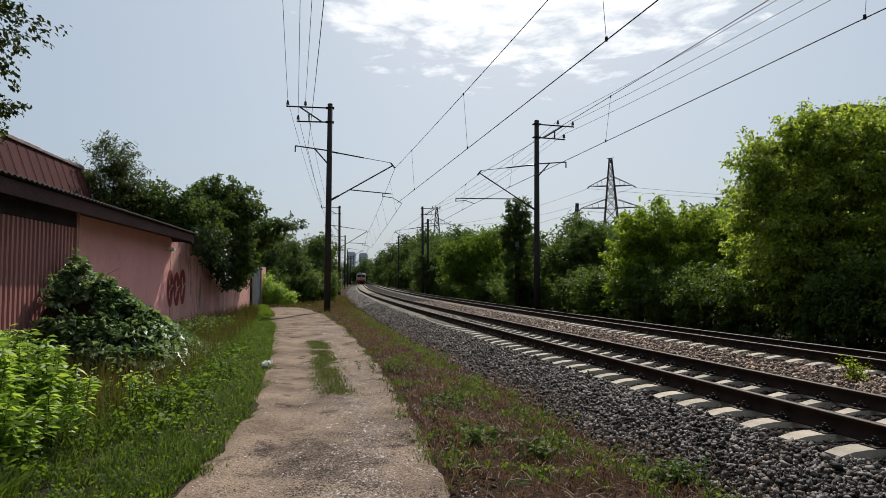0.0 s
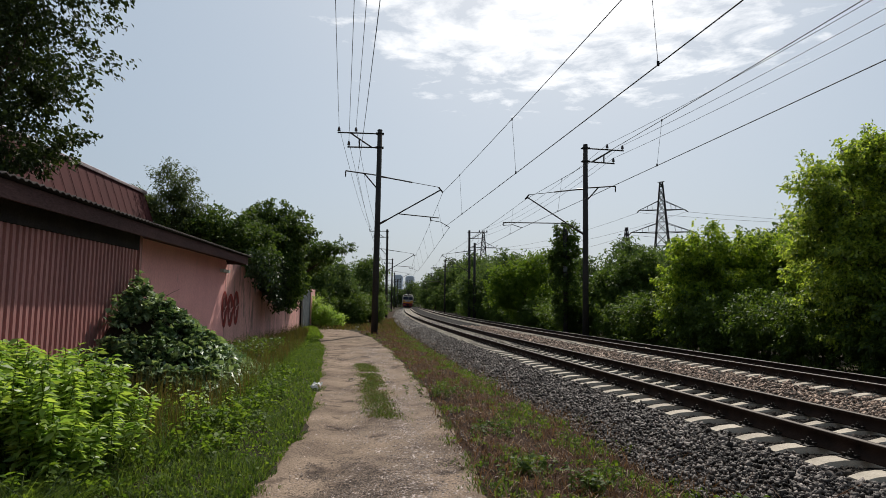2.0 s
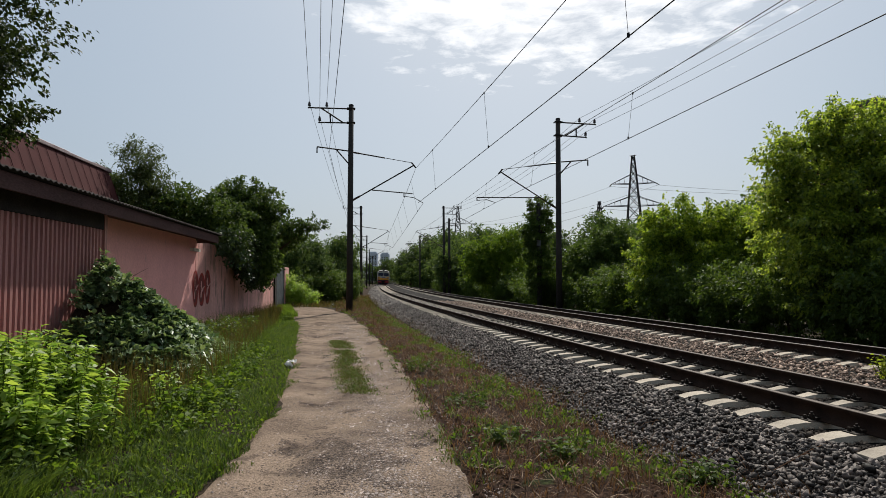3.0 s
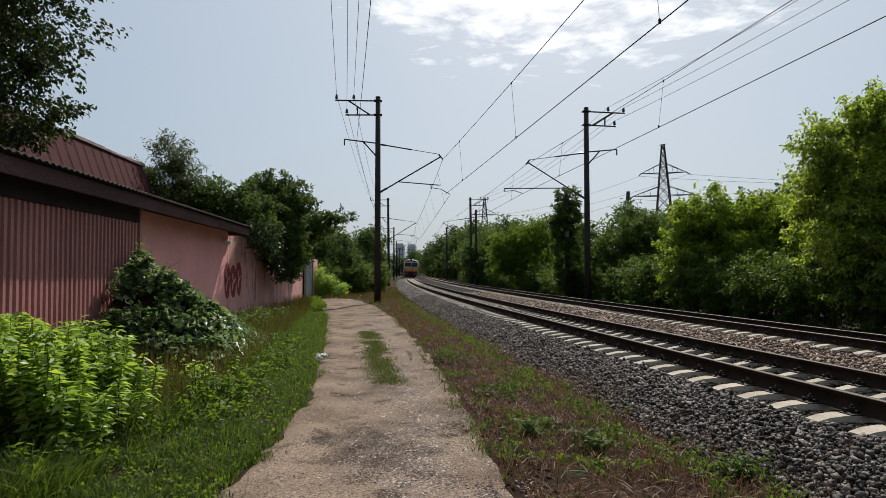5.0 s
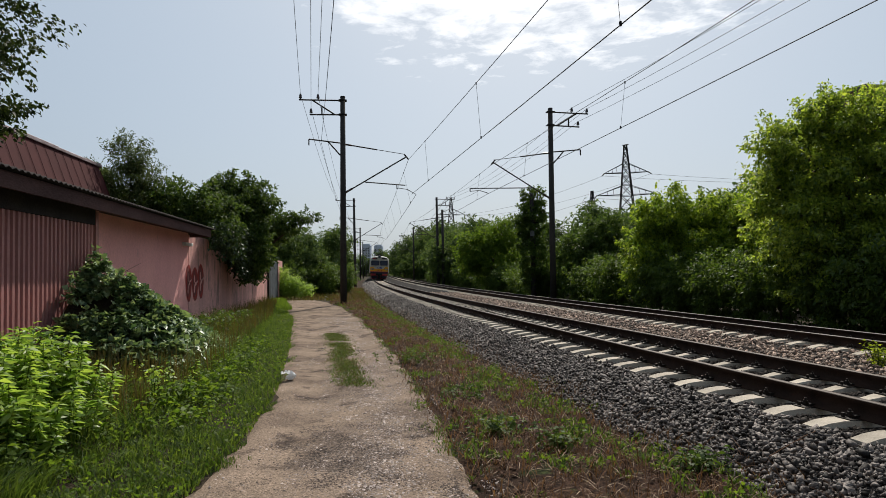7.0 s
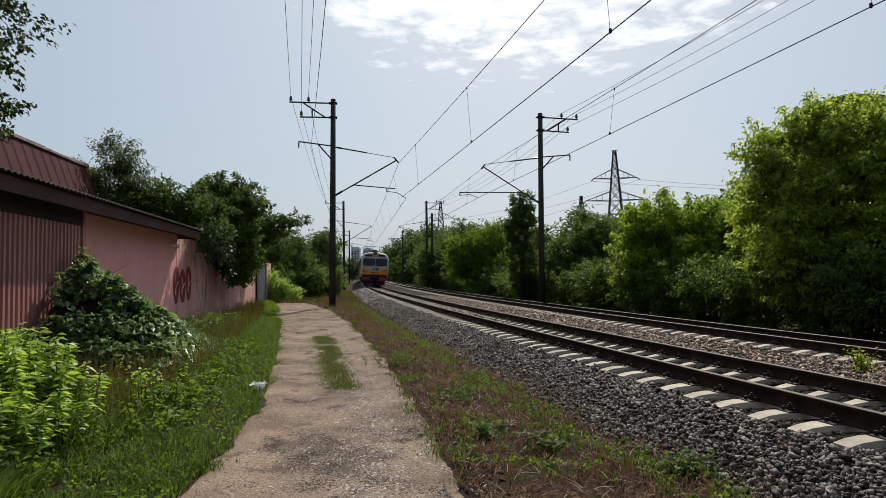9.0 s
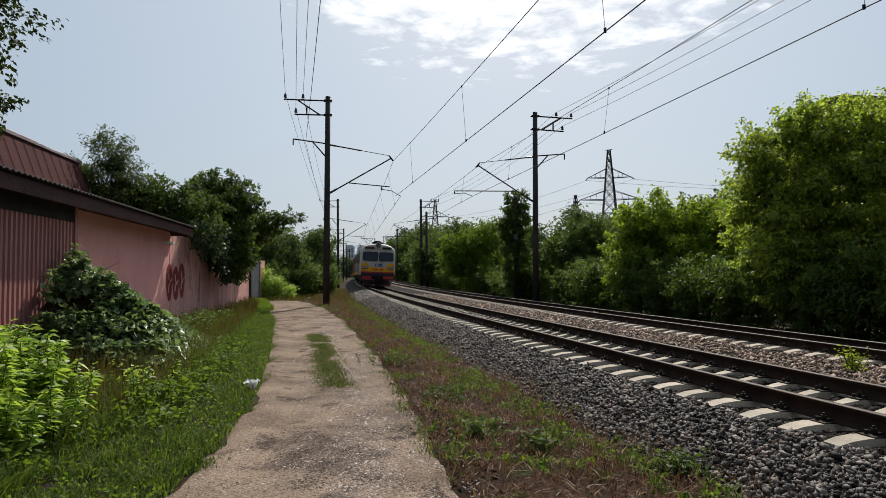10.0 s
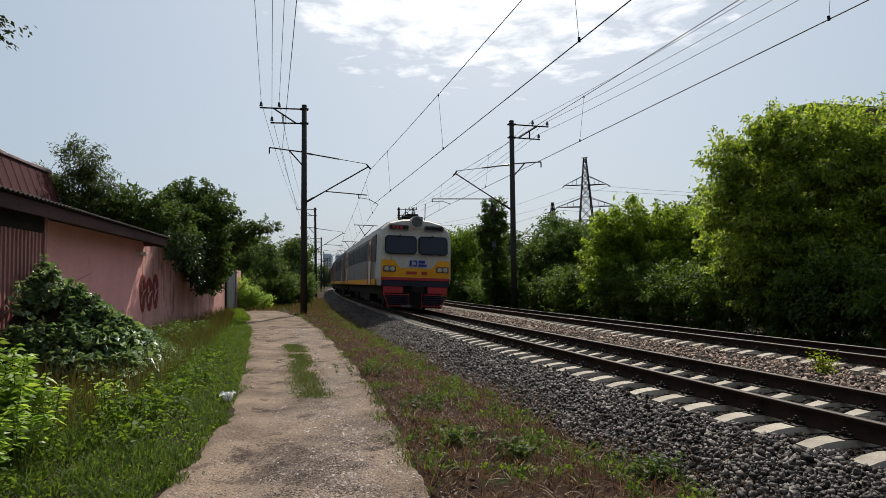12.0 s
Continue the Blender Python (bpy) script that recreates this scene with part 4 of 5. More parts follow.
# ---- far buildings ----
def tower_block(x, y, w, h):
    t = thing("tower_block", (x, y, -1), "hazy grey high-rise apartment tower on the horizon", "building", "distant towers")
    part("wall", boxes(((-w / 2, -w / 2, 0), (w / 2, w / 2, h)), ((-w * 0.4, -w * 0.4, h), (w * 0.4, w * 0.4, h + 2.5)), ((-w * 0.53, -w * 0.53, h - 4), (w * 0.53, w * 0.53, h - 2.5))), BLOCK_HAZE, t)
    win = part("window", boxes(((-1.0, -0.2, 0), (1.0, 0.2, 1.6))), GLASS, t)
    win.location = (-w * 0.3, -w / 2, h - 8)
    for row in range(8):
        for col in (-0.3, 0.0, 0.3):
            if row or col > -0.2:
                again(win, t, pose(w * col, -w / 2, h - 8 - row * 3.1))
    return t


tower_block(-178, 1210, 16, 56)
tower_block(-155, 1210, 16, 54)


def apartment_block():
    t = thing("apartment_building", (60.1, 92.1, -0.5), "brown brick apartment building rising behind the trees", "building", turn=10.3)
    part("wall", boxes(((0, 0, -0.5), (48, 12.8, 28.0))), BRICK_FAR, t, "brown brick wall")
    part("roof", boxes(((-0.3, -0.3, 28.0), (48.3, 13.1, 28.6))), T_GREY, t, "grey roof edge")
    win = None
    for row in range(9):
        for col in range(12):
            m = pose(2.2 + col * 3.8, -0.02, 1.6 + row * 2.85)
            if win is None:
                win = part("window", boxes(((0, -0.03, 0), (1.5, 0.12, 1.5))), GLASS, t)
                part("frame", boxes(((-0.08, -0.06, -0.08), (1.58, -0.03, 0.0)), ((-0.08, -0.06, 1.5), (1.58, -0.03, 1.58)), ((0.7, -0.06, 0), (0.78, -0.03, 1.5))), WHITE, win)
                win.matrix_basis = m
            else:
                again(win, t, m)
    part("antenna", rods(((0.6, 9, 28.5), (0.6, 9, 31.4)), r=0.06), STEEL, t)
    return t


apartment_block()


# ---- trees and bushes ----
def crown_points(blobs, clumps, per, clump_size, shell=0.55):
    """Leaf places along sprigs that stand out from the given ellipsoids, uneven, with gaps between."""
    blobs = np.asarray(blobs, float)
    vol = np.prod(blobs[:, 3:6], 1) ** (2 / 3)
    which = rng.choice(len(blobs), clumps, p=vol / vol.sum())
    d = unit(rng.normal(size=(clumps, 3)))
    seed = rng.uniform(0, 50)
    lobe = np.array([noise.noise(Vector((q[0] * 2.1 + seed, q[1] * 2.1 + w * 7.0, q[2] * 2.1))) for q, w in zip(d, which)])
    rad = (shell + (1.0 - shell) * rng.random(clumps) ** 0.6) * (1 + 0.5 * lobe) * np.where(rng.random(clumps) < 0.10, 1.22, 1.0)
    c = blobs[which, :3] + d * blobs[which, 3:6] * rad[:, None]
    count = rng.integers(int(per * 0.4), int(per * 1.6), clumps)
    own = np.repeat(np.arange(clumps), count)
    u = rng.random(count.sum())
    reach = unit(d * np.array((1, 1, 0.6)) + rng.normal(size=(clumps, 3)) * 0.45 + (0, 0, 0.25)) * (clump_size * rng.uniform(1.2, 3.2, clumps))[:, None]
    thick = (clump_size * rng.uniform(0.35, 0.75, clumps))[own] * (1.1 - 0.7 * u)
    at = c[own] + reach[own] * (u - 0.35)[:, None] + rng.normal(size=(len(own), 3)) * thick[:, None] * np.array((1, 1, 0.55))
    keep = at[:, 2] > 0.05
    return at[keep], (d[own] * np.array((1, 1, 0.5)))[keep], c


def tree(at, blobs, clumps, per, leaf, mat, label, name="tree", trunk=0.12, clump_size=0.3, shell=0.5, droop=0.45, slim=0.5, category="tree", stems=1):
    x, y = at
    base = (x, y, float(ground_z(x, y)) - 0.05)
    t = thing(name, base, label, category)
    pts, facing, centres = crown_points(blobs, clumps, per, clump_size, shell)
    blobs = np.asarray(blobs, float)
    link_mesh("crown", leaf_mesh("crown", pts, leaf, droop, slim, facing * 0.6), mat, t, "")
    bm = bmesh.new()
    low = float(blobs[:, 2].min())
    for st_ in range(stems):
        lean = (0.25 * st_ * math.cos(st_ * 2.4), 0.25 * st_ * math.sin(st_ * 2.4))
        knee = Vector((blobs[0, 0] * 0.4 + lean[0] + 0.05, blobs[0, 1] * 0.4 + lean[1], low * 0.75))
        rod(bm, (lean[0] * 0.4, lean[1] * 0.4, -0.15), knee, trunk, trunk * 0.75, 8)
        for b in blobs:
            mid = knee.lerp(Vector(b[:3]), 0.55) + Vector((0.06, -0.04, 0.1))
            rod(bm, knee, mid, trunk * 0.6, trunk * 0.38, 6)
            rod(bm, mid, b[:3], trunk * 0.38, trunk * 0.2, 6)
            near_ones = centres[np.argsort(((centres - b[:3]) ** 2).sum(1))[:14]]
            for c in near_ones[::2]:
                rod(bm, b[:3], c, trunk * 0.16, trunk * 0.06, 4)
    part("trunk", bm, BARK, t, "bare brown trunk and limbs")
    return t


# along the far side of the tracks
tree((13.6, 21.0), [(0, 0, 4.2, 3.0, 2.8, 2.6), (-1.8, -0.3, 3.4, 1.9, 1.9, 1.9), (0.2, -0.5, 6.3, 1.8, 1.6, 1.3), (-1.7, 0, 5.6, 1.5, 1.3, 1.3), (1.9, -1.0, 5.3, 1.7, 1.5, 1.6), (0.5, -1.0, 2.2, 3.2, 2.0, 1.8), (-2.7, 0, 6.1, 0.8, 0.7, 0.6), (-1.2, -0.2, 6.9, 1.0, 0.9, 0.7), (0.7, -0.4, 7.2, 1.0, 0.9, 0.6), (-3.2, 0, 4.7, 0.8, 0.8, 0.8)],
     1500, 66, 0.145, GREEN_ELDER, "large dark bushy box elder with sunlit leaf tips", trunk=0.2, clump_size=0.34, stems=2)
tree((17.6, 20.0), [(0, 0, 4.4, 2.2, 2.2, 2.6), (-0.6, -0.6, 6.3, 1.3, 1.3, 1.2), (0.4, -0.6, 2.2, 2.4, 1.8, 1.8)],
     800, 62, 0.15, GREEN_SUN, "yellow-green leafy tree at the edge of the thicket", trunk=0.16, clump_size=0.34)
tree((11.4, 30.5), [(0, 0, 3.2, 2.6, 2.2, 2.0), (-1.4, -0.6, 4.6, 1.1, 1.0, 1.2), (1.5, -0.3, 4.5, 1.2, 1.1, 1.2), (3.0, -0.2, 3.9, 1.4, 1.2, 1.3), (0.2, -0.8, 1.8, 2.8, 1.6, 1.5), (-2.0, -0.5, 2.6, 1.2, 1.2, 1.5)],
     1050, 50, 0.175, GREEN_SUN, "sunlit box elder bush with ragged top beside the railway", "bush", trunk=0.12, clump_size=0.34, category="bush", stems=3)
tree((9.0, 41.5), [(0, 0, 2.7, 2.3, 2.0, 2.2), (0.9, 0, 4.6, 1.0, 1.0, 1.1), (-1.2, -0.5, 3.0, 1.2, 1.2, 1.6)],
     700, 44, 0.18, GREEN_DARK, "dense green bush behind the far pole", "bush", trunk=0.1, clump_size=0.36, category="bush", stems=2)
tree((5.3, 44.0), [(0, 0, 3.0, 0.9, 0.9, 2.2), (-0.15, 0, 5.6, 1.0, 0.9, 1.5), (0.1, 0, 7.2, 0.75, 0.7, 0.8)],
     420, 46, 0.17, GREEN_DARK, "slim dark tree overgrown with climbing ivy", trunk=0.22, clump_size=0.24)
tree((3.2, 60.0), [(0, 0, 3.6, 2.6, 2.2, 2.6), (1.0, 0, 5.8, 1.5, 1.4, 1.3), (-1.6, 0, 4.0, 1.6, 1.6, 2.0)],
     560, 30, 0.25, GREEN_MID, "rounded green tree along the railway", trunk=0.15, clump_size=0.45)
tree((15.5, 44.0), [(0, 0, 3.6, 3.4, 2.4, 2.8), (-1.5, 0, 5.6, 1.6, 1.4, 1.2)],
     520, 30, 0.24, GREEN_DARK, "dark green tree in the thicket behind", trunk=0.15, clump_size=0.45)
tree((22.5, 27.0), [(0, 0, 5.2, 4.0, 3.0, 3.4), (-2.2, 0, 6.8, 1.8, 1.6, 1.5)],
     620, 30, 0.22, GREEN_MID, "tall dense tree at the back of the thicket", trunk=0.2, clump_size=0.45)

# low scrub that closes the far side of the tracks down to the ground
scrub = None
for i, s in enumerate(np.concatenate([np.arange(0, 62, 2.3), np.arange(62, 120, 5)])):
    p = on_line(s, SIDE + 4.6 + 1.2 * rng.random())
    m = pose(p[0], p[1], float(ground_z(p[0], p[1])) - 0.1, 0, 0, rng.uniform(0, 360))
    if scrub is None:
        scrub = tree((p[0], p[1]), [(0, 0, 1.1, 1.5, 1.5, 1.3), (0.6, 0.5, 1.9, 1.0, 0.9, 0.9), (-0.7, 0.3, 1.5, 1.0, 1.2, 1.2)], 260, 42, 0.15, GREEN_SCRUB,
                     "low dark scrub growing beside the tracks", "bush", trunk=0.05, clump_size=0.3, category="bush", stems=3, shell=0.3)
        tagged(scrub, group="scrub along the railway")
    else:
        copy_thing(scrub, m)

for x, y in ((-13.4, 47.5), (-11.6, 51.0), (-15.2, 45.5), (-12.4, 56.0), (-10.6, 54.5), (-15.0, 60.0), (-17.0, 50.0)):
    copy_thing(scrub, pose(x, y, float(ground_z(x, y)) - 0.1, 0, 0, rng.uniform(0, 360)))

# rounded trees in the distance on both sides of the line
far_tree = tree((-0.3, 86.0), [(0, 0, 4.0, 3.4, 3.0, 3.0), (1.5, 0, 6.0, 1.8, 1.8, 1.5), (-2.0, 0, 4.6, 2.0, 2.0, 2.0), (0, 0, 1.8, 3.4, 2.6, 1.8)], 460, 28, 0.34, GREEN_FAR,
                "distant leafy tree beside the railway", trunk=0.2, clump_size=0.6)
tagged(far_tree, group="trees along the railway")
FAR_TREES = [(3.5, 78, 1.05), (-0.5, 100, 1.15), (6, 96, 1.15), (0.8, 118, 1.3), (1.5, 124, 1.5), (-2.0, 141, 1.5), (-2, 150, 1.7), (-8.0, 163, 1.5), (-6, 172, 1.8), (-13, 189, 1.6), (-9, 196, 1.9),
             (-18.5, 214, 1.6), (-12, 232, 1.9), (-23, 250, 1.3), (-16, 270, 1.6), (-29, 290, 1.5), (-38, 310, 1.6), (-47, 312, 1.5), (-55, 300, 1.5), (-22, 320, 1.8), (12, 75, 1.0), (14, 60, 1.0), (22, 52, 1.1), (20, 75, 1.2),
             (30, 40, 1.2), (33, 60, 1.4), (12, 110, 1.3),
             (-19.0, 66, 0.85), (-16.5, 56, 0.75), (-24, 80, 1.15), (-21.2, 100, 1.2), (-29, 112, 1.1), (-27.5, 130, 1.35), (-36, 150, 1.2), (-34, 172, 1.1), (-41, 196, 1.2), (-44, 226, 1.3), (-50, 255, 1.4), (-20, 48, 0.9), (-27, 60, 1.1)]
for x, y, k in FAR_TREES:
    o = copy_thing(far_tree, pose(x, y, -0.3, 0, 0, rng.uniform(0, 360)))
    o.scale = (k, k, k * rng.uniform(0.9, 1.1))

# behind the pink wall
tree((-12.2, 22.5), [(0, 0, 4.6, 1.1, 1.0, 1.3), (0.2, 0, 6.1, 0.75, 0.75, 0.8), (-0.8, 0, 5.3, 0.7, 0.6, 0.7), (0.7, 0, 5.2, 0.6, 0.6, 0.6)], 400, 38, 0.13, GREEN_WILLOW, "airy grey-green young tree behind the garages", trunk=0.07, clump_size=0.24, slim=0.3, shell=0.2)
tree((-10.6, 23.0), [(0, 0, 4.0, 1.3, 1.2, 1.2), (-1.5, 0, 3.9, 1.2, 1.0, 1.0), (1.0, 0.5, 3.9, 1.2, 1.0, 0.9)], 520, 40, 0.14, GREEN_LEFT, "leafy fruit tree behind the garage roof", trunk=0.1, clump_size=0.26)
tree((-10.9, 27.5), [(0.9, -0.6, 4.2, 1.4, 1.2, 1.3), (0.6, 0, 5.4, 0.8, 0.8, 0.8), (1.9, 0, 5.1, 0.8, 0.8, 0.8), (1.7, -0.8, 3.0, 1.0, 1.1, 1.3)], 560, 46, 0.15, GREEN_LEFT, "dark tree hanging over the pink wall", trunk=0.12, clump_size=0.25)
tree((-12.4, 34.0), [(0.6, 0, 3.9, 1.8, 1.4, 1.3), (2.2, -0.6, 4.3, 1.2, 1.0, 0.8), (0, 0, 2.6, 1.6, 1.2, 1.2), (3.1, -0.8, 4.5, 0.8, 0.6, 0.5), (4.2, -0.9, 4.75, 0.6, 0.5, 0.25)], 620, 40, 0.16, GREEN_LEFT, "spreading dark tree reaching over the path", trunk=0.14, clump_size=0.28)
tree((-13.6, 52.0), [(0, 0, 3.2, 2.2, 1.8, 2.4), (1.2, 0, 2.0, 1.4, 1.2, 1.6), (-1.8, 0, 3.8, 1.6, 1.4, 1.6)], 520, 34, 0.2, GREEN_FAR, "green tree where the path turns off", trunk=0.14, clump_size=0.36)
tree((-12.6, 44.0), [(0, 0, 1.0, 1.2, 0.9, 0.9), (1.1, 0.3, 0.7, 1.0, 0.8, 0.6), (-0.5, 0, 1.7, 1.0, 0.7, 0.7)], 420, 40, 0.11, GREEN_NETTLE, "bright green leafy bush at the end of the wall", "bush", trunk=0.03, clump_size=0.2, category="bush", stems=3, shell=0.2)
# ivy hanging over the wall in long strands
ivy = thing("ivy", (-9.0, 26.2, 0), "dark ivy hanging over the pink wall in strands", "climbing plant")
drop_at = []
for k in range(110):
    yy0 = rng.uniform(-5.0, 4.6)
    x0_ = -0.163 * yy0 + rng.normal(0.1, 0.16) - 0.22
    length = rng.uniform(0.8, 2.3) * (1.0 if yy0 > -2 else 0.6)
    nn = int(80 * length)
    zz = 3.5 - length * rng.random(nn)
    drop_at.append(np.stack([x0_ + rng.normal(0, 0.10, nn), yy0 + rng.normal(0, 0.12, nn), zz], 1))
link_mesh("leaves", leaf_mesh("leaves", np.concatenate(drop_at), 0.13, 0.9, 0.65), GREEN_IVY, ivy)
# the near tree whose branches reach in beside the garage roof
tree((-9.6, 9.2), [(2.3, -0.4, 5.5, 1.1, 1.0, 0.9), (1.5, -0.2, 4.5, 1.3, 1.0, 0.8), (2.4, -0.3, 6.7, 1.1, 1.0, 0.8), (1.0, 0, 6.2, 1.2, 1.2, 1.2), (1.3, 0, 5.3, 1.2, 1.0, 1.0), (2.0, -0.3, 4.1, 0.9, 0.9, 0.6)], 680, 42, 0.08, GREEN_SHADE, "dark-leaved tree reaching over the garage roof", trunk=0.1, clump_size=0.2, slim=0.6)


# ---- weeds, vines and grass beside the path ----
def weed_patch(name, places, tall, leaf, mat, label, stems_mat, per=16, slim=0.42, category="weeds", bare=0.25):
    """Upright leafy stems: one joined clump of stems and one of leaves."""
    base = places.mean(0)
    t = thing(name, base, label, category)
    pts, facing, bm = [], [], bmesh.new()
    for p, top in zip(places - base, np.broadcast_to(tall, (len(places),))):
        h = float(top) * rng.uniform(0.7, 1.12)
        tip = Vector(p) + Vector((rng.normal(0, 0.10), rng.normal(0, 0.10), h))
        rod(bm, p, tip, 0.006, 0.003, 4)
        for j in range(per):
            u = bare + (1 - bare) * ((j + rng.random()) / per) ** 0.75
            q = np.array(p) + (np.array(tip) - p) * u
            a = j * 2.4 + rng.normal(0, 0.4)
            pts.append(q), facing.append((math.cos(a) * 1.6, math.sin(a) * 1.6, 0.35))
    tagged(part("stem_clump", bm, stems_mat, t), kind="stuff")
    tagged(link_mesh("foliage", leaf_mesh("foliage", np.array(pts), leaf, 0.45, slim, np.array(facing), 0.5), mat, t), kind="stuff")
    return t


def on_ground(x, y):
    return np.stack([x, y, ground_z(x, y)], 1)


n = 380
x = np.where(rng.random(n) < 0.8, rng.uniform(-5.4, -3.9, n), rng.uniform(-4.0, -3.6, n)) + rng.normal(0, 0.05, n)
weed_patch("nettle_patch", on_ground(x, rng.uniform(4.9, 6.3, n)), np.interp(x, [-4.6, -4.0, -3.55], [1.14, 1.08, 0.55]), 0.105, GREEN_NETTLE, "tall bright green broad-leaved weeds by the path", GRASS, 46, 0.34, bare=0.42)
n = 46
x = rng.uniform(-4.6, -3.3, n)
weed_patch("nettle_patch", on_ground(x, rng.uniform(4.2, 5.2, n)), np.interp(x, [-4.2, -3.25], [0.55, 0.3]), 0.085, GREEN_MID, "short green weeds in front of the tall patch", GRASS, 18, 0.42)
n = 20
weed_patch("young_shoots", on_ground(-4.0 + rng.normal(0, 0.35, n), 7.9 + rng.normal(0, 0.4, n)), 0.5, 0.085, GREEN_NETTLE, "young light-green leafy shoots", GRASS, 12, 0.6)
n = 230
y = 6.4 + 9 * rng.random(n)
weed_patch("low_weeds", on_ground(np.interp(y, PATH_Y, PATH_L) - 0.45 - abs(rng.normal(0, 0.8, n)), y), 0.22, 0.07, GREEN_MID, "low mixed green weeds on the verge", GRASS, 10, 0.6)
n = 22
weed_patch("leafy_weeds", on_ground(-3.9 + rng.normal(0, 0.35, n), 7.8 + rng.normal(0, 0.9, n)), 0.36, 0.10, GREEN_MID, "leafy green weeds scattered between nettles and path", GRASS, 13, 0.45)
n = 320
yy = rng.uniform(10, 22, n)
weed_patch("wall_weeds", on_ground(-4.6 - 0.163 * yy + rng.normal(0.3, 0.42, n), yy), 0.5, 0.095, GREEN_SCRUB, "green weeds growing along the pink wall", GRASS, 14, 0.55)

# vine mound leaning on the garage front
vine = thing("vine_mound", (-6.09, 10.5, 0), "dark glossy vine mound climbing the garage front", "climbing plant")


def vine_height(p, y):
    """The mound's height p metres out from the wall: a steep near face, a ridge that falls away from the wall, a long back."""
    lump = np.array([noise.noise(Vector((a * 2.1, b * 1.9, 1))) for a, b in zip(np.ravel(p), np.ravel(y))]).reshape(np.shape(p))
    ridge = np.clip(1.98 - 0.66 * p, 0.2, None) * np.clip((2.2 - p) / 0.4, 0, 1) ** 0.7
    near_face = np.clip((y + 0.55 + 0.10 * p) / 1.5, 0, 1) ** 0.55
    back = 1 - 0.86 * np.clip((y - 1.3) / 3.2, 0, 1) ** 0.8
    return ridge * near_face * back * (1 + 0.30 * lump)


def vine_places(n, y0=-0.5, y1=4.8):
    y, p = rng.uniform(y0, y1, n), rng.uniform(0.0, 2.2, n)
    top = vine_height(p, y)
    return np.stack([p - 0.163 * y - 0.72, y, top], 1), p


n = 15000
at, p_ = vine_places(n)
face_y, face_p = rng.uniform(-0.5, 1.0, n // 3), rng.uniform(0.0, 2.15, n // 3)
face = np.stack([face_p - 0.163 * face_y - 0.72, face_y - 0.06, vine_height(face_p, face_y) * rng.uniform(0.25, 1.0, n // 3)], 1)
at = np.concatenate([at, face])
gaps = np.array([noise.noise(Vector((a * 3.1, b * 3.1, c * 3.1))) for a, b, c in at]) > -0.22
at = at[gaps] + rng.normal(0, 0.035, (gaps.sum(), 3))
at[:, 2] = np.maximum(at[:, 2], 0.05)
link_mesh("leaves", leaf_mesh("leaves", at, 0.135, 0.05, 0.74, np.tile((0.75, -0.75, 0.1), (len(at), 1)), 0.75), GREEN_VINE, vine, "overlapping glossy leaves")
# closed sheet in soil colour just under the leaves
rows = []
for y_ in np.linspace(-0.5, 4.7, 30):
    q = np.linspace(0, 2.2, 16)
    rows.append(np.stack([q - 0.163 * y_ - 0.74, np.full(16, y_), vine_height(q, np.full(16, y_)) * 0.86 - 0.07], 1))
ribbon("stem_mass", rows, SOIL, "dark brown sheet for the stems inside", "", "", True, vine)
bm = bmesh.new()
for i in range(9):
    a = Vector((-0.75, rng.uniform(1.0, 2.2), rng.uniform(1.4, 1.8)))
    rod(bm, a, a + Vector((rng.uniform(-0.1, 0.3), rng.normal(0, 0.3), rng.uniform(0.15, 0.45))), 0.005, 0.002, 4)
tagged(part("runner", bm, BARK, vine), kind="stuff")

# grass
def verge_points(n, far=36):
    y = 3.2 + (far - 3.2) * rng.random(n) ** 1.9
    y = np.where(rng.random(n) < 0.17, 3.4 - 10.4 * rng.random(n) ** 1.9, y)
    left, right = -5.2 - 0.163 * y, np.interp(y, PATH_Y, PATH_L) + 0.05
    u = rng.random(n)
    return left + (right - left) * u, y, u


x, y, u = verge_points(140000)
h = np.where(u > 0.72, 0.09, 0.21) * (1 + 0.35 * np.sin(x * 2.3 + y * 0.7) * np.sin(y * 1.9))
clump = np.array([noise.noise(Vector((a * 1.3, b * 1.3, 9))) + 0.7 * noise.noise(Vector((a * 4.1, b * 4.1, 2))) for a, b in zip(x, y)])
thick = clump > -0.45 + 0.5 * (rng.random(len(x)) - 0.5)
x, y, h = x[thick], y[thick], (h * (0.85 + 0.75 * clump))[thick]
stuff("verge_grass", blade_mesh("verge_grass", on_ground(x, y), h, 0.0048, 1.5), GRASS, "lush green grass between path and wall", "grass")
x, y, u = verge_points(34000, 30)
g = on_ground(x, y)
g[:, 2] += rng.uniform(0.01, 0.16, len(x)) * np.where(u > 0.75, 0.4, 1.0)
stuff("ground_leaves", leaf_mesh("ground_leaves", g, 0.040, 0.0, 0.7), GREEN_MID, "low broad-leaved weeds among the grass", "weeds")
x, y, u = verge_points(20000, 34)
tall = (u < 0.7) & (y > 6.5)
stuff("reddish_grass", blade_mesh("reddish_grass", on_ground(x[tall], y[tall]), 0.55, 0.004, 0.45), GRASS_MIX, "tall half-dry seeding grass in the verge", "grass")


def on_path(x, y):
    return np.stack([x, y, path_z(x, y)], 1)


def strip_points(n):
    y = 9.2 + 8.6 * rng.random(n)
    c = np.interp(y, [8.4, 10.5, 16.8, 18], [-1.35, -1.88, -3.35, -3.7])
    x = c + rng.normal(0, 0.15, n)
    thin = np.array([noise.noise(Vector((a * 2.5, b * 1.4, 7))) for a, b in zip(x, y)])
    keep = thin > -0.30 + 0.5 * (rng.random(n) - 0.5) + 0.28 * (y < 9.6)
    return x[keep], y[keep]


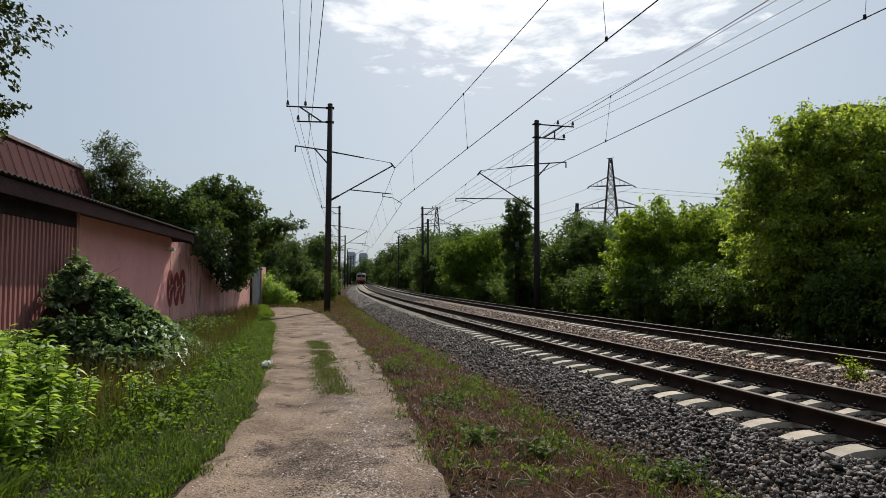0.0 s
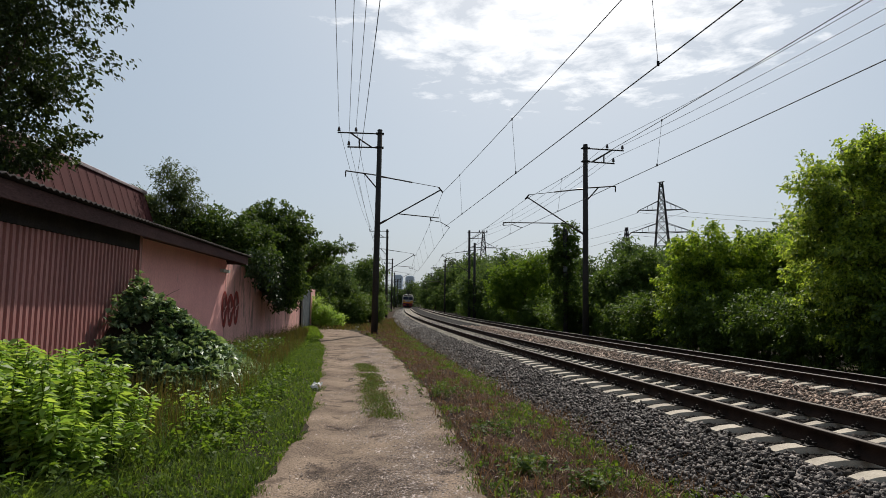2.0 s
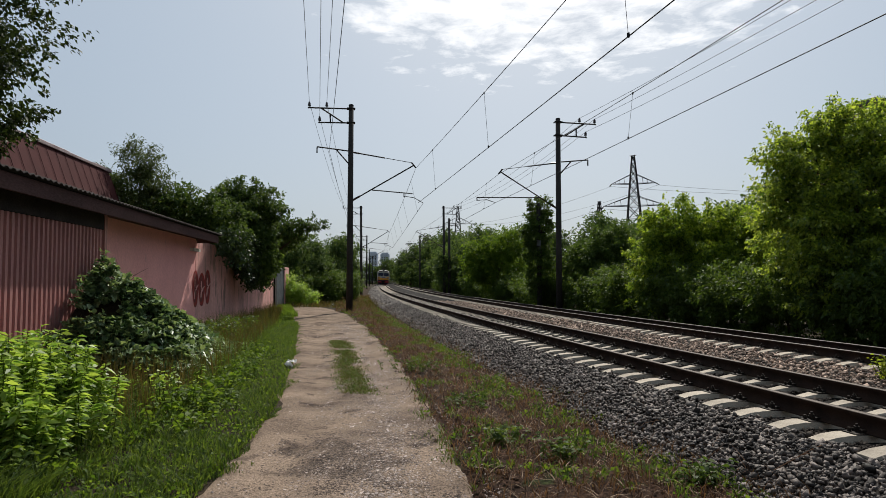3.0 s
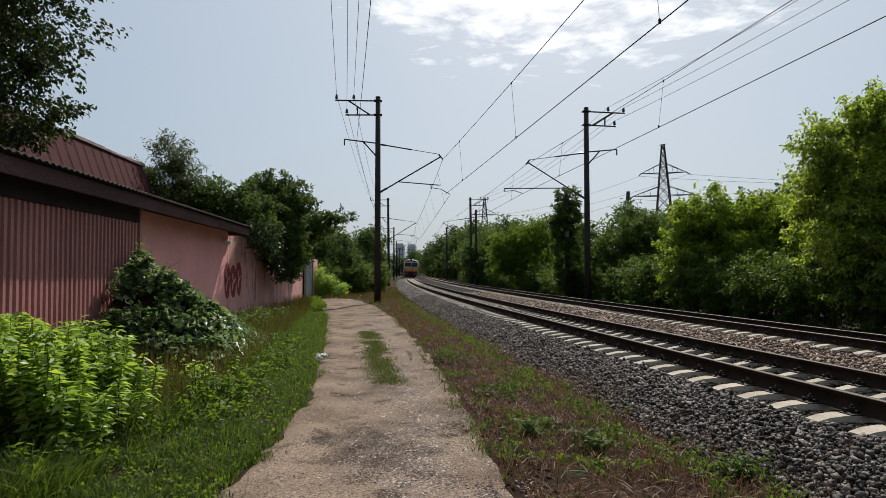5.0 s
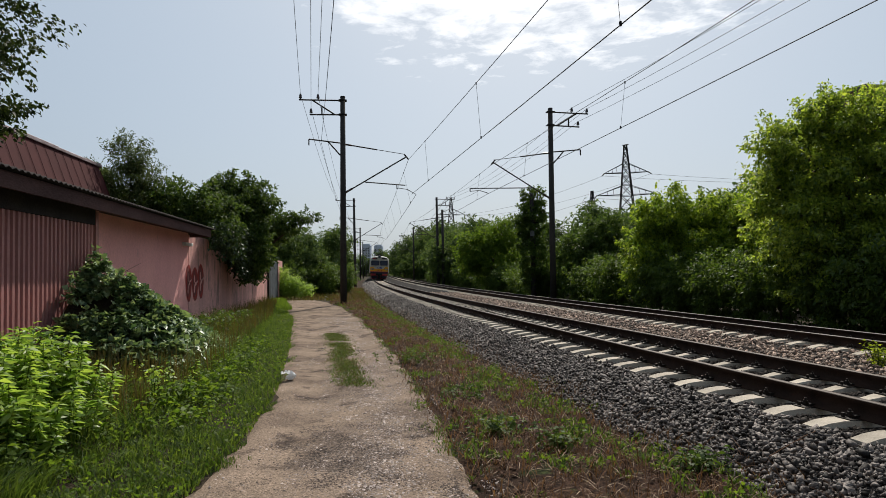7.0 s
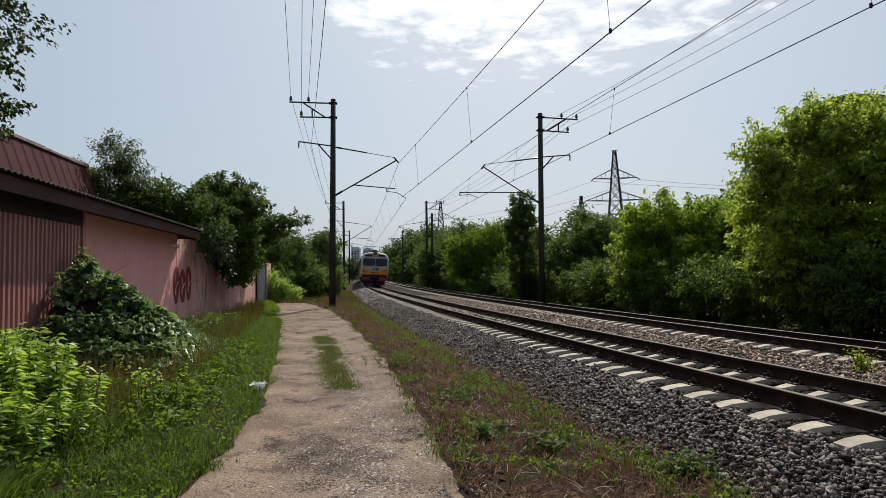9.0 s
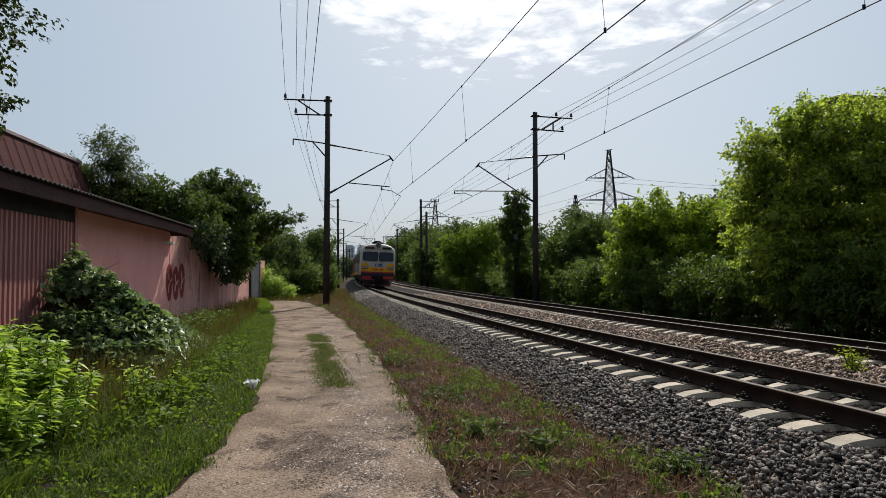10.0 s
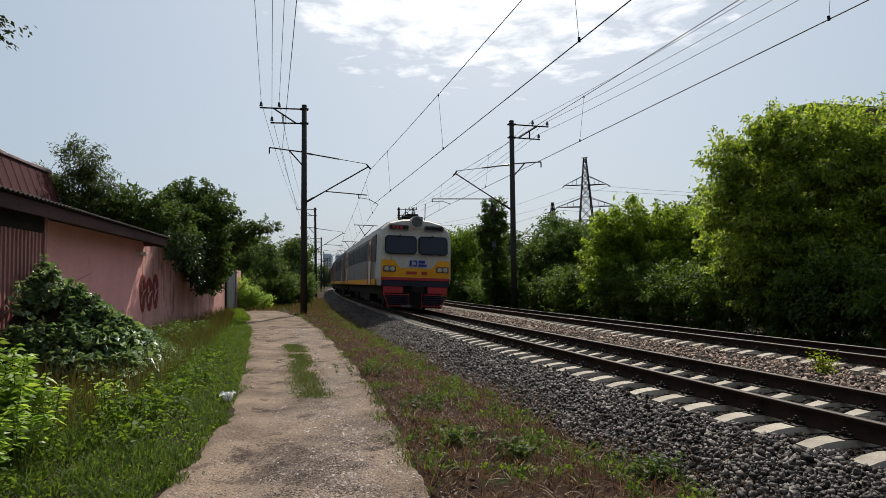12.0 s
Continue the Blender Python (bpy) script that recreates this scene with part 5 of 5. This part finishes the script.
stuff("strip_grass", blade_mesh("strip_grass", on_path(*strip_points(7500)), 0.034, 0.0045, 2.0), GRASS, "short grass strip between the wheel ruts", "grass")
stuff("strip_dry_grass", blade_mesh("strip_dry_grass", on_path(*strip_points(4500)), 0.034, 0.0045, 2.2), GRASS_MIX, "dry blades in the strip between the ruts", "dry grass")
# grass creeping over both edges of the path
n = 12000
y = 3.2 + 30 * rng.random(n) ** 1.7
side = rng.random(n) < 0.55
x = np.where(side, np.interp(y, PATH_Y, PATH_L) + abs(rng.normal(0, 0.10, n)), np.interp(y, PATH_Y, PATH_R) - abs(rng.normal(0, 0.13, n)))
tufts = np.array([noise.noise(Vector((a * 2.6, b * 1.7, 31))) for a, b in zip(x, y)]) > 0.12
stuff("edge_grass", blade_mesh("edge_grass", on_path(x[tufts], y[tufts]), 0.045, 0.004, 2.2), GRASS, "thin grass creeping over the path edges", "grass")

n = 115000
s = np.where(rng.random(n) < 0.14, rng.uniform(-8, 1.4, n), 1.2 + 75 * rng.random(n) ** 2.0)
o = rng.uniform(-5.5, -2.15, n)
p = on_line(s, o)
right = np.interp(p[:, 1], EDGE_Y, EDGE_R)
patch = np.array([0.8 * noise.noise(Vector((a * 1.5, b * 1.1, 3))) + 0.6 * noise.noise(Vector((a * 4.3, b * 3.1, 5))) for a, b in p[:, :2]])
# greener towards the ballast, as there
patch = patch + 0.46 * np.exp(-((o + 2.85) / 0.36) ** 2) - 0.12
ok = (p[:, 0] > right - 0.03 - 0.3 * rng.random(n) ** 3) | (p[:, 1] > 40)
p[:, 2] = ground_z(p[:, 0], p[:, 1]) + 0.012
far = 1 + np.clip(s, 0, 80) / 40
dry = ok & (patch < 0.20) & (patch > -0.22 + 0.7 * (rng.random(n) - 0.5))
stuff("dry_weeds", blade_mesh("dry_weeds", p[dry], (0.055 * far * rng.choice([0.6, 0.9, 1.4, 2.6], n))[dry], 0.0036, 2.2), GRASS_DRY, "withered reddish weeds matted on the verge", "dry grass")
green = ok & (patch > 0.06 + 0.26 * rng.random(n))
stuff("verge_tufts", blade_mesh("verge_tufts", p[green], 0.055 * far[green], 0.006, 1.4), GRASS, "patches of short green grass beside the ballast", "grass")
low = ok & (patch > 0.16) & (rng.random(n) < 0.4)
stuff("verge_leaves", leaf_mesh("verge_leaves", p[low] + np.array((0, 0, 0.025)), 0.04 * far[low], -0.2, 0.65), GREEN_MID, "small green weed leaves on the verge", "weeds")
# pale straw lying about on it
n = 15000
p = on_line(-6 + 40 * rng.random(n) ** 1.7, rng.uniform(-5.2, -2.5, n))
p = p[p[:, 0] > np.interp(p[:, 1], PATH_Y, PATH_R) + 0.1]
p[:, 2] = ground_z(p[:, 0], p[:, 1]) + 0.035
stuff("straw", blade_mesh("straw", p, 0.035, 0.0045, 6.0), STRAW, "pale broken straw lying on the dry verge", "straw")
n = 12000
p = on_line(-4 + 34 * rng.random(n) ** 1.8, rng.uniform(-5.2, -2.4, n))
p = p[p[:, 0] > np.interp(p[:, 1], EDGE_Y, EDGE_R) - 0.22 * rng.random(len(p)) ** 2]
p[:, 2] = ground_z(p[:, 0], p[:, 1]) + 0.004
stuff("soil_clods", chip_mesh("soil_clods", p, 0.018 + 0.05 * rng.random(len(p)) ** 2.5, 0.4), CLOD, "crumbled reddish-brown clods on the verge", "soil")
# green border where the path turns off
n = 7000
y = rng.uniform(30, 47, n)
x = np.interp(y, PATH_Y, PATH_L) + 0.35 - abs(rng.normal(0, 0.9, n))
stuff("border_grass", blade_mesh("border_grass", on_ground(x, y), 0.22, 0.010, 0.9), GREEN_MID, "bright green grass where the path turns off", "grass")
# rough grass past the end of the path
n = 9000
y = rng.uniform(41, 75, n)
x = np.interp(y, AY, AX) - rng.uniform(2.2, 13, n)
stuff("far_grass", blade_mesh("far_grass", on_ground(x, y), 0.3, 0.016, 0.8), GRASS_MIX, "rough grass past the end of the path", "grass")

# single green weeds on the dry verge and one shrub between the tracks
def small_weed(x, y, z, r, tall, mat, label, name="weed_plant"):
    nn = 24
    pl = np.stack([x + rng.normal(0, r, nn), y + rng.normal(0, r, nn), np.full(nn, z)], 1)
    return weed_patch(name, pl, tall, 0.058, mat, label, GRASS, 10, 0.55, "weed", bare=0.1)


for x, y, r in ((0.40, 6.6, 0.08), (0.05, 8.5, 0.13), (0.95, 6.1, 0.05), (-0.95, 12.0, 0.18), (2.05, 5.5, 0.06)):
    small_weed(x, y, float(ground_z(x, y)), r * 1.3, 0.18, GREEN_SCRUB, "small leafy green weed on the dry verge")
small_weed(6.70, 10.15, 0.0, 0.06, 0.40, GREEN_YELLOW, "yellow-green seedling growing between the tracks", "seedling")

stick = thing("twig", (0, 0, 0), "dry pale twig lying on the ballast", "twig")
part("stem", rods(((2.56, 5.35, 0.06), (3.0, 5.62, 0.15)), ((3.0, 5.62, 0.15), (3.20, 5.73, 0.18)), ((2.9, 5.56, 0.13), (3.08, 5.58, 0.15)), r=0.005, sides=5), GRASS_DRY, stick)
litter = thing("litter", (-9.9, 46.5, float(ground_z(-9.9, 46.5)) + 0.05), "crumpled white litter lying beside the path", "litter")
bm = bmesh.new()
bmesh.ops.create_icosphere(bm, subdivisions=2, radius=0.16)
for v in bm.verts:
    v.co *= 1 + 0.6 * noise.noise(v.co * 9)
    v.co.z *= 0.45
part("film", bm, BAG, litter)


# ---- the train ----
CAR_LEN, CAR_GAP = 19.6, 0.6
SHELL = [(-1.62, 1.18), (-1.70, 1.5), (-1.70, 3.35), (-1.60, 3.75), (-1.25, 4.05), (-0.6, 4.2), (0, 4.24), (0.6, 4.2), (1.25, 4.05), (1.60, 3.75), (1.70, 3.35), (1.70, 1.5), (1.62, 1.18)]


def shell_bm(secs, lo, hi):
    """The skin through sections (y, width, height factor, lean of the top), from profile point lo to hi."""
    bm = bmesh.new()
    loops = []
    for y, w, h, lean in secs:
        loops.append([bm.verts.new((x * w, y + lean * max(0, (z - 2.4) / 1.8), 1.18 + (z - 1.18) * h)) for x, z in SHELL[lo:hi]])
    for a, b in zip(loops, loops[1:]):
        for i in range(len(a) - 1):
            bm.faces.new((a[i], a[i + 1], b[i + 1], b[i]))
    return bm, loops


def wheelset(parent, y):
    w = part("bogie", boxes(((-1.1, -1.7, 0.42), (-0.95, 1.7, 0.72)), ((0.95, -1.7, 0.42), (1.1, 1.7, 0.72)), ((-1.0, -0.35, 0.5), (1.0, 0.35, 0.8)), bevel=0.03), T_DARK, parent)
    w.location = (0, y, 0.09)
    for dy in (-1.25, 1.25):
        for sx in (-0.79, 0.79):
            part("wheel", rod(bmesh.new(), (sx - 0.06, dy, 0.47), (sx + 0.06, dy, 0.47), 0.47, sides=20), T_DARK, w)


def plate(x0, x1, z0, z1, y, lean=0.0, thick=0.03, bevel=0.012):
    """A panel on the front, following its lean."""
    bm = boxes(((x0, y - thick, z0), (x1, y + thick, z1)), bevel=bevel)
    for v in bm.verts:
        v.co.y += lean * max(0, (v.co.z - 2.4) / 1.8)
    return bm


def rounded(x0, x1, z0, z1, y, lean=0.0, thick=0.03, r=0.12):
    """A panel on the front with rounded corners, following its lean."""
    ring = [(cx + r * math.cos(a), cz + r * math.sin(a)) for cx, cz, a0 in ((x1 - r, z1 - r, 0), (x0 + r, z1 - r, 90), (x0 + r, z0 + r, 180), (x1 - r, z0 + r, 270))
            for a in (radians(a0 + q) for q in (0, 22.5, 45, 67.5, 90))]
    return slab(ring, y, lean, thick)


def slab(ring, y, lean=0.0, thick=0.03):
    """An outline in x and z, given depth on the front."""
    bm = bmesh.new()
    a, b = ([bm.verts.new((x, y + d + lean * max(0, (z - 2.4) / 1.8), z)) for x, z in ring] for d in (-thick, thick))
    bm.faces.new(a), bm.faces.new(b[::-1])
    for i in range(len(a)):
        bm.faces.new((a[i], a[i - 1], b[i - 1], b[i]))
    return bm


def rail_car(lead):
    c = thing("train_car", (0, 0, 0), "cream and yellow electric train car with a cab and red skirt" if lead else "cream and dark electric passenger train car with a row of windows", "train car", "cars of the electric train")
    y0 = 0.0
    secs = [(0.0, 0.925, 0.975, 0.35), (0.10, 0.955, 0.985, 0.32), (0.45, 0.985, 1.0, 0.15), (0.9, 1.0, 1.0, 0.0), (CAR_LEN, 1.0, 1.0, 0.0)] if lead else [(0, 1, 1, 0), (CAR_LEN, 1, 1, 0)]
    bm, loops = shell_bm(secs, 0, 13)
    bm.faces.new(loops[0]), bm.faces.new(loops[-1][::-1])
    part("body", bm, T_CREAM if lead else T_SLATE, c, "cream painted car body" if lead else "dark slate-painted car body")
    bm, _ = shell_bm([(y + 0.01, w * 1.004, h * 1.003, l) for y, w, h, l in secs[(2 if lead else 0):]], 3, 10)
    part("roof", bm, T_GREY, c, "sooty grey roof")
    part("underframe", boxes(((-1.35, 0.9, 0.75), (1.35, CAR_LEN - 0.3, 1.2)), ((-1.3, 6.5, 0.35), (1.3, 9.0, 0.8)), ((-1.2, 10, 0.4), (1.2, 12.6, 0.8))), T_DARK, c)
    for y in (3.2, CAR_LEN - 3.2):
        wheelset(c, y)
    for sx in (-1, 1):
        x = sx * 1.705
        part("side_stripe", boxes(((x - 0.012, 0.9, 1.2), (x + 0.012, CAR_LEN - 0.1, 1.46))), T_YELLOW, c, "yellow lower stripe")
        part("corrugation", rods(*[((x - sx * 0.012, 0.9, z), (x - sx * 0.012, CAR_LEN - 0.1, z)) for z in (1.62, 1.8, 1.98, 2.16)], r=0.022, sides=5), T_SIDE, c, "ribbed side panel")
        part("side_panel", boxes(((x - 0.006, 1.0, 1.46), (x + 0.006, CAR_LEN - 0.1, 3.45))), T_SIDE if lead else T_SLATE, c, "painted side panel in a darkened tone")
        win = None
        for q in np.arange(4.2, CAR_LEN - 3.6, 1.02):
            m = pose(x, q, 2.42)
            if win is None:
                win = part("window", boxes(((-0.016, 0, 0), (0.016, 0.78, 0.86)), bevel=0.01), SIDE_GLASS, c)
                part("frame", boxes(((-0.022, -0.05, -0.05), (0.022, 0.0, 0.91)), ((-0.022, 0.78, -0.05), (0.022, 0.83, 0.91)), ((-0.022, 0, 0.86), (0.022, 0.78, 0.91)), ((-0.022, 0, 0.55), (0.022, 0.78, 0.58))), T_GREY, win)
                win.matrix_basis = m
            else:
                o = again(win, c, m)
        for q in (2.6, CAR_LEN - 3.0):
            d = part("door", boxes(((x - 0.016, q, 1.25), (x + 0.016, q + 1.2, 3.35)), bevel=0.01), T_CREAM, c, "sliding door with orange posts")
            for dq in (-0.1, 1.2):
                part("door_post", boxes(((x - 0.04, q + dq, 1.2), (x + 0.04, q + dq + 0.1, 3.4))), T_ORANGE, d, "orange door post")
            part("door_glass", boxes(((x - 0.022, q + 0.15, 2.35), (x + 0.022, q + 0.5, 3.15)), ((x - 0.022, q + 0.7, 2.35), (x + 0.022, q + 1.05, 3.15))), SIDE_GLASS, d)
        if lead:
            part("cab_window", boxes(((x - 0.016, 0.84, 2.25), (x + 0.012, 2.4, 3.5)), bevel=0.008), SIDE_GLASS, c, "dark cab side window panel")
    vents = boxes(*[((-0.45, q, 4.2), (0.45, q + 0.7, 4.42)) for q in np.arange(4, CAR_LEN - 2, 2.2)], bevel=0.06)
    part("roof_vent", vents, T_GREY, c)
    if not lead:
        part("gangway", boxes(((-0.65, -CAR_GAP, 1.1), (0.65, 0.02, 3.3))), T_DARK, c)
        for q in (2.2,):
            pg = part("pantograph", rods(((-0.7, q, 4.35), (0, q + 0.9, 5.2)), ((0.7, q, 4.35), (0, q + 0.9, 5.2)), ((0, q + 0.9, 5.2), (-0.6, q + 0.1, 5.95)), ((0, q + 0.9, 5.2), (0.6, q + 0.1, 5.95)), ((-0.95, q + 0.1, 5.95), (0.95, q + 0.1, 5.95)), r=0.03), STEEL, c)
        return c
    L = 0.35
    # front: broad windows, grilles, lamp
    yf = lambda z: L * max(0, (z - 2.4) / 1.8)
    for x0, x1 in ((-1.36, -0.03), (0.16, 1.40)):
        w = part("windscreen", rounded(x0, x1, 2.64, 3.38, -0.012, L, 0.03, 0.13), GLASS, c, "dark tinted windscreen")
        part("seal", rounded(x0 - 0.05, x1 + 0.05, 2.59, 3.43, 0.0, L, 0.03, 0.17), T_DARK, w, "black rubber seal")
        bm = rod(bmesh.new(), ((x0 + x1) / 2, yf(3.45) - 0.06, 3.46), ((x0 + x1) / 2 - 0.2, yf(3.35) - 0.08, 3.36), 0.025, sides=6)
        part("wiper", bm, T_DARK, w)
    for x0, x1 in ((-1.25, -0.34), (0.38, 1.28)):
        g = part("grille", rounded(x0, x1, 3.68, 3.93, 0.0, L, 0.05, 0.09), T_GREY, c, "grey ventilation grille")
        part("slot", plate(x0 + 0.05, x1 - 0.05, 3.73, 3.88, -0.03, L, 0.03), T_DARK, g)
    h = part("headlamp_housing", rod(bmesh.new(), (0, 0.10, 4.06), (0, 0.75, 4.06), 0.29, sides=24), T_CREAM, c, "round roof headlamp housing")
    part("lamp_glass", rod(bmesh.new(), (0, 0.07, 4.06), (0, 0.12, 4.06), 0.235, sides=24), LAMP_GLASS, h, "round lamp glass")
    part("roof_box", boxes(((-0.55, 1.0, 4.2), (0.45, 2.0, 4.42)), ((-0.3, 1.1, 4.4), (0.25, 1.8, 4.55)), bevel=0.03), T_DARK, c)
    part("aerial", rods(((0.5, 0.8, 4.1), (0.5, 0.8, 5.0)), ((-0.35, 1.2, 4.4), (-0.35, 1.2, 4.8)), r=0.02), T_DARK, c)
    # colour bands on the nose
    part("yellow_band", slab([(-1.55, 1.56), (1.55, 1.56), (1.55, 2.33), (1.0, 2.33), (0.72, 1.97), (-0.72, 1.97), (-1.0, 2.33), (-1.55, 2.33)], 0.0, 0.0, 0.02), T_YELLOW, c, "yellow nose band rising to the sides")
    part("display", boxes(*[((-1.08 + 0.17 * q, yf(3.8) - 0.075, 3.75), (-0.97 + 0.17 * q, yf(3.8) - 0.06, 3.87)) for q in range(3)]), T_RED, c, "small red destination figures as bars")
    part("red_band", boxes(((-1.56, -0.05, 1.42), (1.56, 0.02, 1.55)), bevel=0.02), T_RED, c, "red stripe under the nose")
    part("navy_band", boxes(((-1.54, -0.03, 1.16), (1.54, 0.05, 1.42)), bevel=0.02), T_NAVY, c, "dark navy buffer beam")
    for sx in (-1, 1):
        hl = part("headlight", boxes(((sx * 1.2 - 0.29, -0.06, 1.80), (sx * 1.2 + 0.29, 0.0, 2.06)), bevel=0.05), T_GREY, c, "paired headlight in a grey surround")
        for dx in (-0.13, 0.13):
            part("lens", rod(bmesh.new(), (sx * 1.2 + dx, -0.085, 1.93), (sx * 1.2 + dx, -0.04, 1.93), 0.10, sides=16), HEADLIGHT, hl)
    # operator's mark as plain blue shapes, and unreadable number bars
    bm = boxes(((-0.30, -0.032, 2.06), (-0.20, -0.004, 2.33)), ((-0.14, -0.032, 2.06), (0.04, -0.004, 2.12)), ((-0.02, -0.032, 2.12), (0.04, -0.004, 2.33)), ((-0.14, -0.032, 2.27), (-0.02, -0.004, 2.33)), ((0.10, -0.032, 2.06), (0.48, -0.004, 2.16)), ((0.10, -0.032, 2.20), (0.40, -0.004, 2.33)))
    part("emblem", bm, T_BLUE, c, "blue painted operator mark")
    part("number_bar", boxes(((-0.44, -0.035, 1.70), (0.05, -0.01, 1.83)), ((0.24, -0.035, 1.70), (0.52, -0.01, 1.83))), T_RED, c, "row of dark red number bars")
    # skirt and obstacle deflector
    for sx in (-1, 1):
        part("skirt_plate", boxes(((sx * 1.0 - 0.45, 0.0, 0.86), (sx * 1.0 + 0.45, 0.06, 1.16)), bevel=0.015), T_RED, c, "red skirt plate")
    for i, z in enumerate((0.80, 0.70, 0.60, 0.50, 0.40, 0.30)):
        k = 1.42 - 0.045 * i
        for x0, x1 in ((-k, -0.3), (0.3, k)):
            part("deflector_bar", boxes(((x0, -0.12 + 0.02 * i, z - 0.03), (x1, -0.04 + 0.02 * i, z + 0.02)), bevel=0.008), T_RED if i < 1 or i > 4 else T_NAVY, c, "slatted deflector bar")
    tagged(part("deflector_brace", rods(((-1.45, -0.05, 0.86), (-1.18, 0.0, 0.2)), ((1.45, -0.05, 0.86), (1.18, 0.0, 0.2)), ((-0.3, 0, 0.86), (-0.3, 0, 0.22)), ((0.3, 0, 0.86), (0.3, 0, 0.22)), r=0.03), T_RED, c), kind="stuff")
    part("backing", boxes(((-1.2, 0.12, 0.2), (1.2, 0.5, 1.2))), T_DARK, c)
    cp = part("coupler", boxes(((-0.18, -0.45, 0.92), (0.18, 0.2, 1.14)), ((-0.26, -0.55, 0.88), (0.26, -0.38, 1.18)), bevel=0.03), T_DARK, c)
    part("step_plate", boxes(((-0.62, -0.16, 0.24), (-0.2, -0.1, 0.34)), bevel=0.01), T_GREY, c)
    part("coupling_hose", rods(((0.3, -0.1, 1.1), (0.36, -0.2, 0.7)), ((0.36, -0.2, 0.7), (0.3, -0.1, 0.5)), r=0.03), T_DARK, c)
    return c


lead_car = rail_car(True)
next_car = rail_car(False)
cars = [lead_car, next_car] + [copy_thing(next_car, pose(0, 0, 0)) for _ in range(3)]


# ---- a plastic bag blowing along the edge of the path ----
bag = thing("plastic_bag", (0, 0, 0), "crumpled white plastic bag blowing along the path", "plastic bag")
bm = bmesh.new()
bmesh.ops.create_icosphere(bm, subdivisions=3, radius=0.07)
for v in bm.verts:
    v.co *= 1 + 0.55 * noise.noise(v.co * 14) + 0.2 * noise.noise(v.co * 40)
    v.co.z = max(v.co.z * 0.8, -0.05)
part("film", bm, BAG, bag)
bm = bmesh.new()
bmesh.ops.create_grid(bm, x_segments=8, y_segments=5, size=0.09)
for v in bm.verts:
    v.co.z += 0.07 * noise.noise(v.co * 22 + Vector((3, 1, 0)))
part("handle_flap", bm, BAG, bag).location = (0.06, 0.02, 0.06)


def motions():
    # each car's two bogie points ride on the curve of the near track
    times = [0.5 * i for i in range(25)]
    for i, car in enumerate(cars):
        rows = []
        for t in times:
            front = float(np.interp(t, *zip(*TRAIN_AT))) + i * (CAR_LEN + CAR_GAP)
            a, b = on_line(front + 3.2, 0.0, RAIL_Z), on_line(front + CAR_LEN - 3.2, 0.0, RAIL_Z)
            d = Vector(b - a).normalized()
            p = Vector(a) - d * 3.2
            rows.append((t, pose(p.x, p.y, RAIL_Z - 0.09, 0, math.degrees(math.atan(CANT / 1.59)), math.degrees(math.atan2(-d.x, d.y)))))
        walk(car, rows)
    walk(bag, [(t, pose(x, y, float(ground_z(x, y)) + 0.07, 0, 0, r)) for t, x, y, r in BAG_ROWS])


TRAIN_AT = [(0.0, 229.0), (3.0, 174.5), (6.5, 117.5), (8.5, 85.0), (9.5, 68.0), (10.5, 52.0), (12.0, 28.5)]
BAG_ROWS = [(0.0, -3.48, 12.2, 0), (3.0, -3.47, 12.2, 10), (5.2, -3.32, 11.7, 40), (5.6, -3.28, 11.6, 60), (6.0, -2.95, 10.7, 100), (6.5, -2.67, 10.1, 160), (8.4, -2.68, 9.2, 220), (9.0, -2.79, 9.16, 250), (12.0, -2.78, 9.12, 265)]
motions()
